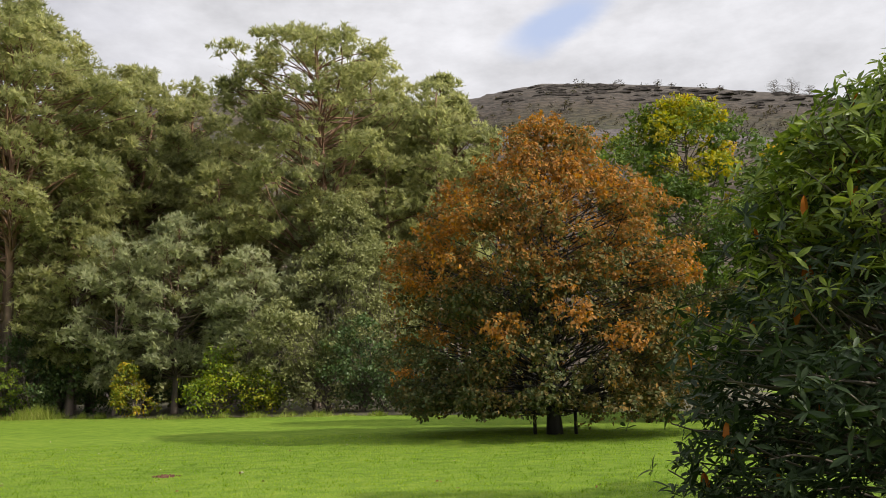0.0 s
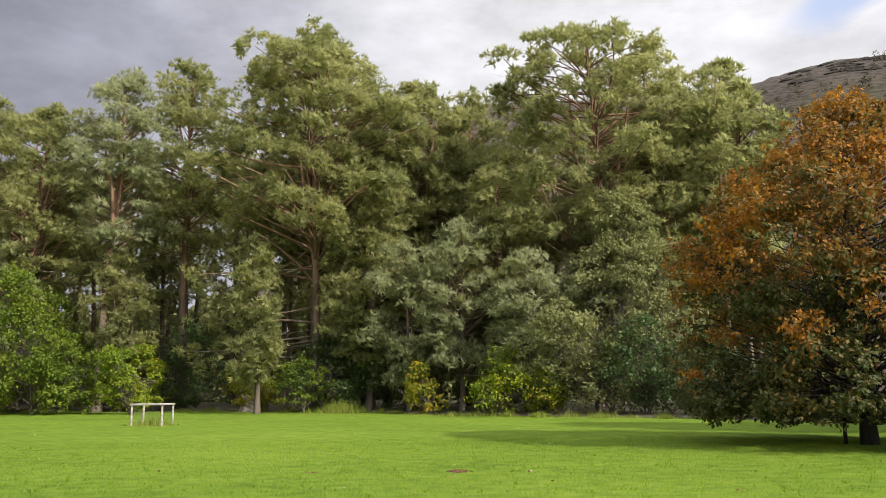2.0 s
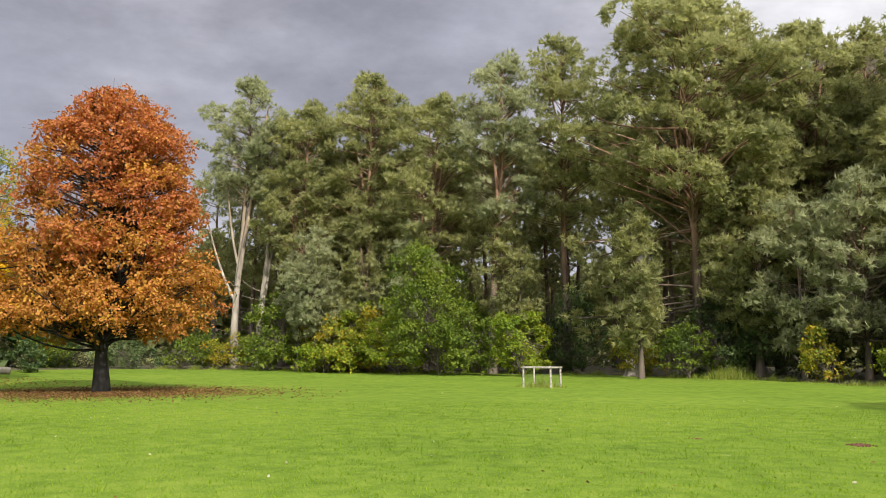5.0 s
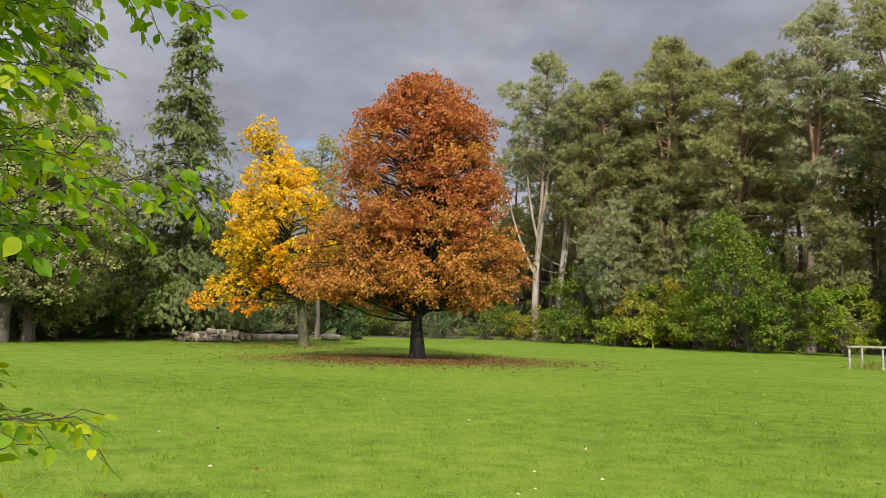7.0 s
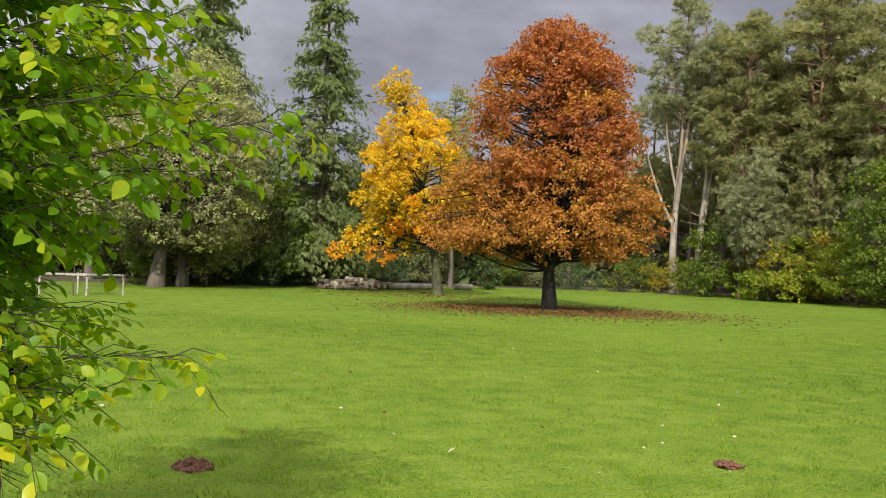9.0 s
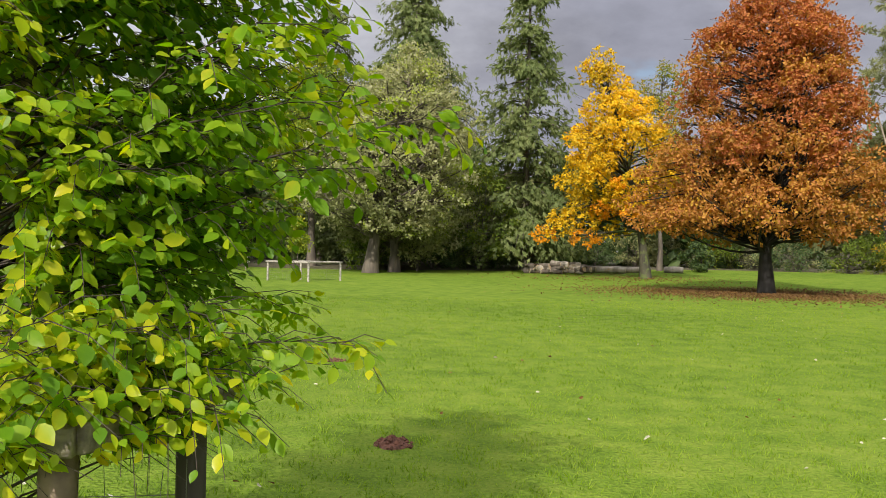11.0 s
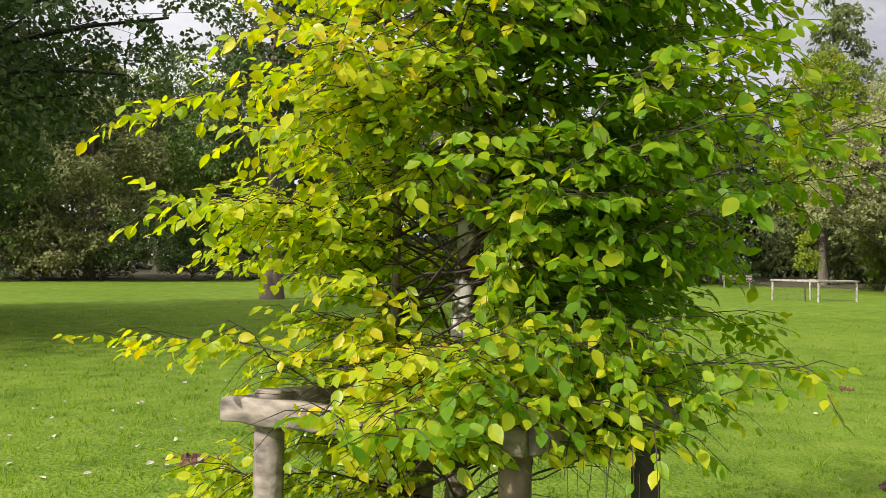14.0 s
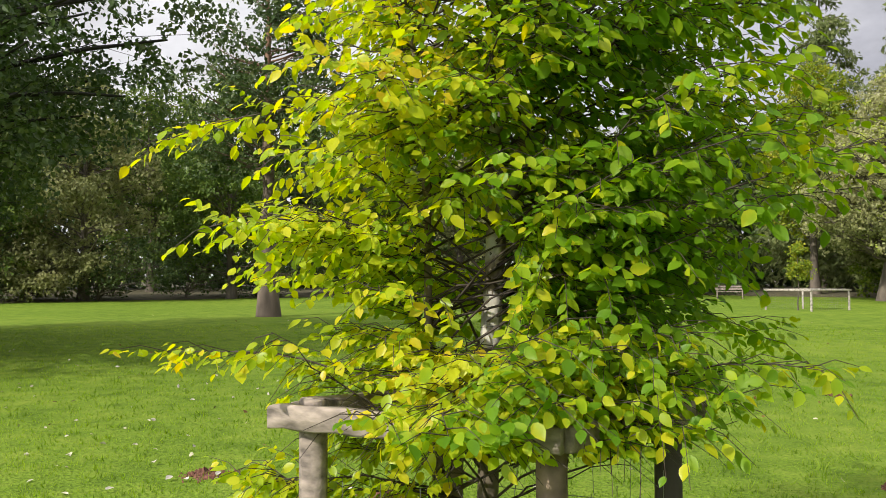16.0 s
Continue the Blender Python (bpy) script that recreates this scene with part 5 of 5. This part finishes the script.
            n = max(3, int(length / 0.026))
            g = (np.arange(n) + 0.7) / n
            base = p + (tl[2] - p) * g[:, None]
            s2 = np.cross(way2, [0, 0, 1.0]) * np.where(np.arange(n) % 2, 1, -1)[:, None]
            along = way2 * 0.55 + s2 * 0.7 + rng.normal(size=(n, 3)) * 0.3 + np.array([0, 0, -0.45])
            normal = np.array([0, 0, 0.8]) + d * 0.4 + rng.normal(size=(n, 3)) * 0.5
            found.append((base, along, normal, 0.034 + 0.034 * rng.random(n) ** 1.5, np.full(n, i)))
        boughs.append(part("branch", br, BARK_TWIG, top))
    tagged(part("twigwork", twigwork, BARK_TWIG, top), kind="stuff")
    base, along, normal, size, owner = [np.concatenate([f[q] for f in found]) for q in range(5)]
    # a leafless gap on the meadow's side, where the trunk shows
    toward = base[:, 0] * 0.937 + base[:, 1] * 0.35
    aside = np.abs(base[:, 1] * 0.937 - base[:, 0] * 0.35)
    keep = ~((toward > -0.02) & (aside < 0.055 + 0.03 * rng.random(len(base))) & (base[:, 2] > 1.35) & (base[:, 2] < 1.74))
    # the rail's end lies open to view
    keep &= ~((base[:, 1] > -0.66) & (base[:, 1] < -0.1) & (toward > 0.1) & (base[:, 2] > 0.94 + 0.05 * rng.random(len(base))) & (base[:, 2] < 1.26))
    low = np.array([q in (41, 44, 47, 51) for q in range(count + skirt)])[owner.astype(int)]
    keep &= low | (base[:, 2] > 1.07 - 0.16 * (base[:, 1] < -0.12) + rng.uniform(-0.04, 0.04, len(base)))
    keep &= ~((base[:, 2] > 2.4) & (rng.random(len(base)) < 0.3))
    base, along, normal, size, owner = base[keep], along[keep], normal[keep], size[keep], owner[keep]
    # the outermost leaves on the meadow's side are single parts, the rest one mass
    outer = np.argsort(-(base[:, 0] * 0.9 + base[:, 1] * 0.35) - 0.5 * np.exp(-((base[:, 2] - 1.6) / 0.9) ** 2))[:300]
    one = Shape()
    leaves(one, BEECH_LEAF, np.zeros((1, 3)), np.array([[1.0, 0, 0]]), np.array([[0, 0, 1.0]]), 1.0)
    leaf_mesh = one.mesh("leaf", True)
    leaf_mesh.materials.append(BEECH_SINGLE)
    for k in outer:
        a = Vector(along[k]).normalized()
        sd = Vector(normal[k]).cross(a).normalized()
        w = a.cross(sd)
        ob = new("leaf", leaf_mesh)
        ob.parent = boughs[int(owner[k])]
        ob.matrix_basis = Matrix.Translation(Vector(base[k])) @ Matrix((a, sd, w)).transposed().to_4x4() @ Matrix.Scale(size[k], 4)
    rest = np.setdiff1d(np.arange(len(base)), outer)
    # the sunny side is coloured yellower for sunlight; leaves there and round the foot turn
    turn = -1.0 * base[:, 1] + 0.45 * base[:, 0] - 0.2 * (base[:, 2] - 2.0) + 0.9 * (base[:, 2] < 1.42) * np.maximum(0, np.hypot(base[:, 0], base[:, 1]) - 0.45) + rng.normal(size=len(base)) * 0.35
    lit_turned, green = rest[turn[rest] > 0.05], rest[turn[rest] <= 0.05]
    for name, ids, mat, text in (("foliage", green, BEECH, ""), ("sunlit_turning_foliage", lit_turned, BEECH_LIT_TURN, "yellowing leaves, coloured brighter on the sunny side as if sunlit")):
        mass = Shape()
        high = base[ids, 2] > 2.8
        deep = (np.hypot(base[ids, 0], base[ids, 1]) < 0.62) & ~high
        for outline, some in ((BEECH_LEAF, ids[~deep & ~high]), (OVAL, ids[deep]), (RHOMB, ids[high])):
            leaves(mass, outline, base[some], along[some], normal[some], size[some])
        tagged(part(name, mass, mat, top), text, kind="stuff")


build_beech(BX, BY)


def post(shape, x, y, h, w=0.045, sides=10, z=-0.1):
    shape.tube([(x, y, z), (x, y, h - 0.01), (x, y, h)], [w, w, w * 0.9], sides)


def bar(shape, a, b, w, h):
    """A squared rail from a to b."""
    a, b = Vector(a), Vector(b)
    d = (b - a).normalized()
    s = d.cross(Vector((0, 0, 1))).normalized() * (w / 2)
    up = Vector((0, 0, h / 2))
    pts = [p + q for p in (a, b) for q in (s + up, -s + up, -s - up, s - up)]
    shape.add([tuple(p) for p in pts], [(0, 1, 5, 4), (1, 2, 6, 5), (2, 3, 7, 6), (3, 0, 4, 7), (3, 2, 1, 0), (4, 5, 6, 7)])


def rough_rail(shape, a, b, width, height, seed):
    """A sawn rail with rounded, worn edges."""
    rng = np.random.default_rng(seed)
    a, b = np.array(a), np.array(b)
    d = unit(b - a)
    side = unit(np.cross(d, [0, 0, 1.0]))
    w, h = width / 2, height / 2
    prof = [(w, -h * 0.8), (w, h * 0.75), (w * 0.75, h), (-w * 0.75, h), (-w, h * 0.75), (-w, -h * 0.8), (-w * 0.75, -h), (w * 0.75, -h)]
    n, m = len(prof), 16
    pts = []
    for i in range(m):
        k = 0.93 if i in (0, m - 1) else 1.0
        p = a + d * np.linalg.norm(b - a) * (i / (m - 1)) + np.array([0, 0, rng.normal() * 0.002])
        pts += [p + side * (u * k + rng.normal() * 0.0015) + np.array([0, 0, v * k + rng.normal() * 0.0015]) for u, v in prof]
    shape.add(np.array(pts), [(i * n + k, i * n + (k + 1) % n, (i + 1) * n + (k + 1) % n, (i + 1) * n + k) for i in range(m - 1) for k in range(n)])
    base = shape.count - m * n
    shape.faces.append(np.array([[base + k for k in range(n)][::-1]]))
    shape.faces.append(np.array([[base + (m - 1) * n + k for k in range(n)]]))


def tree_guard(x, y, corners, height, turn, label, mats, thick=0.05, rail_h=0.085, wires=True, group="tree guards"):
    top = thing("tree_guard", x, y, None, turn, label, "tree guard", group)
    for k, q in enumerate(corners):
        s = Shape()
        post(s, *q, height + (0.04 if k % 2 else 0.0), thick)
        part("post", s, mats[k % len(mats)], top)
    for k in range(4):
        a, b = Vector((*corners[k], height - 0.02)), Vector((*corners[(k + 1) % 4], height - 0.02))
        d = (b - a).normalized()
        off = Vector((d.y, -d.x, 0)) * (thick + 0.02)
        s = Shape()
        rough_rail(s, a + off - d * (0.03 + 0.1 * (k % 2)), b + off + d * (0.03 + 0.03 * (k % 2)), 0.055, rail_h, k + 5)
        part("rail", s, mats[-1], top)
        if wires:
            s = Shape()
            for i in range(1, 7):
                z = 0.05 + (height - 0.3) * (i / 7) ** 1.1
                s.tube(bend(np.random.default_rng(k * 9 + i), tuple(a + off * 0.6 + Vector((0, 0, z - a.z))), tuple(b + off * 0.6 + Vector((0, 0, z - b.z))), -0.03, 6, 0.015), [0.0016] * 6, 4, False)
            for i in range(1, int((b - a).length / 0.15) + 1):
                p = a + d * (i * 0.15) + off * 0.6
                s.tube(bend(np.random.default_rng(k * 9 + i), (p.x, p.y, 0.02), (p.x, p.y, height - 0.22), 0, 5, 0.02), [0.0013] * 5, 4, False)
            tagged(part("netting", s, WIRE, top), kind="stuff")


def square(side):
    h = side / 2
    return [(-h, -h), (h, -h), (h, h), (-h, h)]


tree_guard(-2.75, -0.79, [(0.37, 0.31), (-0.29, 0.57), (-0.36, -0.31), (0.30, -0.57)], 1.13, 0, "weathered timber tree guard with wire netting round the beech", (POST_BROWN, POST_SHADED, POST_BROWN, POST))
tree_guard(*spot(30.8, 45.5), square(1.5), 1.05, 10, "grey timber tree guard standing alone on the meadow", (POST_GREY,))
tree_guard(*spot(88.9, 42.5), square(2.5), 0.95, 50, "grey timber tree guard round a lime-green sapling", (POST_GREY,))

tree("sapling", "slim young tree with bright lime-green leaves inside a guard", "tree", *spot(89.4, 42.0), 2.9,
     [(0.52, 0.45), (0.7, 0.75), (0.88, 0.6), (1.0, 0.25)], 26, 0.3, 0.7, 70, RHOMB, 0.12, LIME, BARK_GREY, 0.03, (0, 0), 148, limb=0.012, limb_parts=0)

# stakes beside the maple
for q in (-0.62, 0.66):
    s = Shape()
    post(s, 0, 0, 1.9, 0.055)
    ob = part("tree_stake", s, BARK_DARK)
    tagged(ob, "dark timber stake beside the maple trunk", "stake", "stakes at the maple")
    ob.matrix_basis = pose(MAP_X + q * math.cos(radians(-13.6)), MAP_Y + q * math.sin(radians(-13.6)), 0)


# ---- small things on the meadow ----
def molehill(x, y, r, h, seed):
    rng = np.random.default_rng(seed)
    s = Shape()
    n, m = 22, 9
    pts = []
    for i in range(m):
        f = i / (m - 1)
        for j in range(n):
            a = 2 * math.pi * j / n
            b = 1 + 0.28 * noise.noise(Vector((math.cos(a) * 1.5, math.sin(a) * 1.5, seed + f * 2)))
            pts.append((math.cos(a) * r * f * b, math.sin(a) * r * f * b, h * (1 - f) ** 1.2 * b + rng.uniform(-0.012, 0.012) - 0.01 * (i == m - 1)))
    s.add(pts, [(i * n + j, (i + 1) * n + j, (i + 1) * n + (j + 1) % n, i * n + (j + 1) % n) for i in range(m - 1) for j in range(n)])
    for k in range(40):
        a, q = rng.uniform(0, 6.28), r * rng.uniform(0.3, 1.3)
        c = np.array([math.cos(a) * q, math.sin(a) * q, max(0, h * (1 - q / r)) + 0.01])
        e = rng.uniform(0.008, 0.028)
        v = np.array([(1, 0, 0), (0, 1, 0), (-1, 0, 0), (0, -1, 0), (0, 0, 1), (0, 0, -1)]) * e * rng.uniform(0.6, 1.3, (6, 1)) + c
        s.add(v, [(0, 1, 4), (1, 2, 4), (2, 3, 4), (3, 0, 4), (1, 0, 5), (2, 1, 5), (3, 2, 5), (0, 3, 5)])
    ob = part("molehill", s, SOIL, smooth=False)
    tagged(ob, "small crumbly heap of reddish-brown soil in the grass", "molehill", "molehills")
    ob.matrix_basis = pose(x, y, float(ground_z(x, y)))


for k, (x, y, r, h) in enumerate([(-7.05, 0.96, 0.16, 0.07), (-5.48, -4.09, 0.24, 0.05), (-5.47, -4.16, 0.16, 0.07), (-5.92, 5.33, 0.10, 0.012), (-12.35, 0.76, 0.13, 0.02),
                                  (-3.43, 17.14, 0.2, 0.04), (-5.36, -2.45, 0.25, 0.05), (-6.24, 16.32, 0.15, 0.02)]):
    molehill(x, y, r, h, 170 + k)


def scatter_blades(name, label, n, inner, outer, power, lo, hi, width, yaws, seed):
    """Single grass blades, thicker on the ground near by."""
    rng = np.random.default_rng(seed)
    r = inner + (outer - inner) * rng.random(n) ** power
    a = np.radians(rng.uniform(*yaws, n))
    x, y = -np.sin(a) * r, np.cos(a) * r
    tuft = np.array([noise.noise(Vector((px * 3.6, py * 3.6, 0))) for px, py in zip(x, y)])
    keep = tuft > -0.55
    x, y, tuft, r = x[keep], y[keep], tuft[keep], r[keep]
    m = len(x)
    h = rng.uniform(lo, hi, m) * (1.0 + 2.4 * np.maximum(tuft, -0.2))
    base = np.stack([x, y, ground_z(x, y) + 0.03 * np.sin(x * 0.31 + 1) * np.sin(y * 0.27) - 0.004], -1)
    t = rng.uniform(0, 2 * np.pi, m)
    w = np.stack([np.cos(t), np.sin(t), np.zeros(m)], -1) * (width * (1 + r / 14))[:, None]
    tip = base + np.stack([rng.normal(size=m) * 0.5, rng.normal(size=m) * 0.5, np.ones(m)], -1) * h[:, None]
    s = Shape()
    s.add(np.stack([base - w, base + w, tip], 1).reshape(-1, 3), np.arange(3 * m).reshape(-1, 3))
    tagged(part(name, s, BLADE, smooth=False), label, "grass", kind="stuff")


scatter_blades("grass", "short bright green grass blades of the meadow", 230000, 4.2, 30, 1.2, 0.014, 0.036, 0.004, (-28, 150), 181)


def scatter_leaves(name, label, mat, places, size, seed):
    rng = np.random.default_rng(seed)
    n = len(places)
    x, y = places[:, 0], places[:, 1]
    base = np.stack([x, y, ground_z(x, y) + rng.uniform(0.02, 0.06, n)], -1)
    along = rng.normal(size=(n, 3)) * np.array([1, 1, 0.3])
    normal = np.array([0, 0, 1.0]) + rng.normal(size=(n, 3)) * 0.6
    s = Shape()
    leaves(s, OVAL if n < 2000 else RHOMB, base, along, normal, size * rng.uniform(0.6, 1.3, n))
    tagged(part(name, s, mat, smooth=False), label, "fallen leaves", kind="stuff")


rng = np.random.default_rng(7)
g = rng.normal(size=(20000, 2)) * np.array([3.3, 3.3]) + np.array([RED_X + 0.4, RED_Y - 0.2])
scatter_leaves("leaf_carpet", "brown and russet leaves fallen under the red tree", LITTER, g, 0.08, 8)
g = rng.normal(size=(1100, 2)) * np.array([3.8, 3.8]) + np.array([YEL_X + 1.0, YEL_Y - 2.0])
scatter_leaves("golden_leaf_carpet", "yellow leaves fallen under the golden tree", LITTER, g, 0.11, 9)
r, a = 4.5 + 34 * rng.random(420) ** 1.3, np.radians(rng.uniform(-20, 145, 420))
g = np.stack([-np.sin(a) * r, np.cos(a) * r], -1)
scatter_leaves("scattered_leaves", "pale dry leaves scattered on the grass", plain("bleached_leaf", (0.42, 0.40, 0.28), 0.7, 20, 0.3, 0.2), g[:230], 0.055, 10)
r, a = 4.8 + 13 * rng.random(170) ** 1.2, np.radians(rng.uniform(98, 146, 170))
scatter_leaves("pale_leaves", "pale curled leaves lying round the tree guard", plain("curled_leaf", (0.45, 0.42, 0.36), 0.7, 20, 0.3, 0.2), np.stack([-np.sin(a) * r, np.cos(a) * r], -1), 0.06, 15)
scatter_leaves("brown_leaves", "brown dry leaves scattered on the grass", LITTER, g[230:], 0.06, 11)


# tufts of long grass where the mowing stops
def tuft(x, y, r, h, n, seed):
    rng = np.random.default_rng(seed)
    d = rng.normal(size=(n, 2)) * r * 0.45
    base = np.stack([d[:, 0], d[:, 1], np.full(n, -0.02)], -1)
    t = rng.uniform(0, 6.28, n)
    w = np.stack([np.cos(t), np.sin(t), 0 * t], -1) * 0.02
    hh = h * rng.uniform(0.4, 1.1, n) * np.exp(-(d ** 2).sum(1) / r ** 2)
    tip = base + np.stack([rng.normal(size=n) * 0.4, rng.normal(size=n) * 0.4, np.ones(n)], -1) * hh[:, None]
    s = Shape()
    s.add(np.stack([base - w, base + w, tip], 1).reshape(-1, 3), np.arange(3 * n).reshape(-1, 3))
    ob = part("grass_tuft", s, LONG, smooth=False)
    tagged(ob, "tuft of long pale green grass at the meadow's edge", "grass tuft", "long grass at the edge", "stuff")
    ob.matrix_basis = pose(x, y, float(ground_z(x, y)))


LONG = leaf_material("long_grass", [(0.1, (0.12, 0.17, 0.02)), (0.6, (0.22, 0.27, 0.04)), (0.95, (0.36, 0.34, 0.12))], 0.4, 0.6, 0.3, 0.5)
tuft(*spot(18.9, 62), 2.0, 1.1, 1500, 191)
tuft(*spot(30.8, 45.5), 1.3, 0.5, 500, 192)
rng = np.random.default_rng(12)
for k in range(46):
    yaw = -6 + 62 * (k + rng.random()) / 46
    edge = np.interp(yaw, [-30, -5, 5, 12, 17, 25, 33, 40, 48, 57, 62], [44, 48, 53, 56, 61, 67, 72, 71, 78, 84, 82])
    tuft(*spot(yaw, edge - rng.uniform(0, 1.2)), rng.uniform(0.5, 1.3), rng.uniform(0.25, 0.6), 160, 200 + k)


# stump, log pile, long logs, bench
def log_shape(a, b, r, seed, sides=12):
    rng = np.random.default_rng(seed)
    line = bend(rng, a, b, 0.02, 5, 0.02)
    bark, ends = Shape(), []
    bark.tube(line, r * rng.uniform(0.9, 1.1, 5), sides, False)
    for p, q in ((line[0], line[1]), (line[-1], line[-2])):
        d = unit(p - q)
        e = Shape()
        e.tube([p - d * 0.02, p + d * 0.004], [r * 0.86, r * 0.86], sides, True)
        ends.append(e)
    return bark, ends


def log(x, y, z, length, r, turn, seed, group, label="cut log with grey bark", tilt=0.0, mat=None):
    top = thing("log", x, y, float(ground_z(x, y)) + z, turn, label, "log", group)
    bark, ends = log_shape((-length / 2, 0, -tilt), (length / 2, 0, tilt), r, seed)
    part("bark", bark, mat or BARK_GREY, top)
    for e in ends:
        part("cut_end", e, CUT, top, "pale sawn end", smooth=False)


rng = np.random.default_rng(13)
PX, PY = spot(72.0, 63.5)
left = np.array([-math.cos(radians(72)), -math.sin(radians(72))])
for k in range(34):
    row = k % 3
    u = -2.3 + 4.6 * rng.random()
    r = rng.uniform(0.13, 0.24)
    log(PX + left[0] * u, PY + left[1] * u + rng.uniform(-0.3, 0.3), 0.16 + row * 0.28 * (1 - abs(u) / 4), rng.uniform(0.7, 1.5), r, rng.uniform(-40, 40) + 60, 300 + k, "log pile", tilt=rng.uniform(-0.1, 0.1),
        mat=BARK_PALE if k % 4 == 0 else BARK_GREY)
for k, (yaw, d, length) in enumerate(((69.2, 66, 3.4), (67.3, 68, 2.8), (64.7, 70, 1.5))):
    log(*spot(yaw, d), 0.25, length, 0.26, yaw, 340 + k, "long logs", "long pale debarked log lying on the grass", mat=BARK_PALE)

top = thing("stump", *spot(25.0, 66.0), None, 0, "broken pale tree stump at the wood's edge", "tree stump")
s = Shape()
rng = np.random.default_rng(14)
ang = np.linspace(0, 2 * np.pi, 16, endpoint=False)
rows = [np.stack([np.cos(ang) * q, np.sin(ang) * q, np.full(16, z) + (rng.uniform(-0.2, 0.25, 16) if z > 0.9 else 0)], -1) for z, q in ((-0.1, 0.85), (0.2, 0.6), (0.6, 0.5), (1.15, 0.42), (0.7, 0.25))]
s.add(np.concatenate(rows), [(i * 16 + j, i * 16 + (j + 1) % 16, (i + 1) * 16 + (j + 1) % 16, (i + 1) * 16 + j) for i in range(4) for j in range(16)])
part("bole", s, BARK_PALE, top)

top = thing("bench", *spot(93.5, 60.0), None, 93.5, "pale weathered wooden bench at the far side", "bench")
for k in range(3):
    s = Shape()
    bar(s, (-0.95, -0.15 + k * 0.16, 0.45), (0.95, -0.15 + k * 0.16, 0.45), 0.13, 0.04)
    part("seat_plank", s, POST, top, smooth=False)
for k in range(2):
    s = Shape()
    bar(s, (-0.95, 0.27, 0.62 + k * 0.17), (0.95, 0.27, 0.62 + k * 0.17), 0.04, 0.12)
    part("back_plank", s, POST, top, smooth=False)
for q in (-0.8, 0.8):
    s = Shape()
    bar(s, (q, -0.2, 0.2), (q, 0.25, 0.2), 0.08, 0.42)
    part("leg", s, POST, top, smooth=False)
    s = Shape()
    post(s, q, 0.32, 0.85, 0.035)
    part("back_post", s, POST, top)
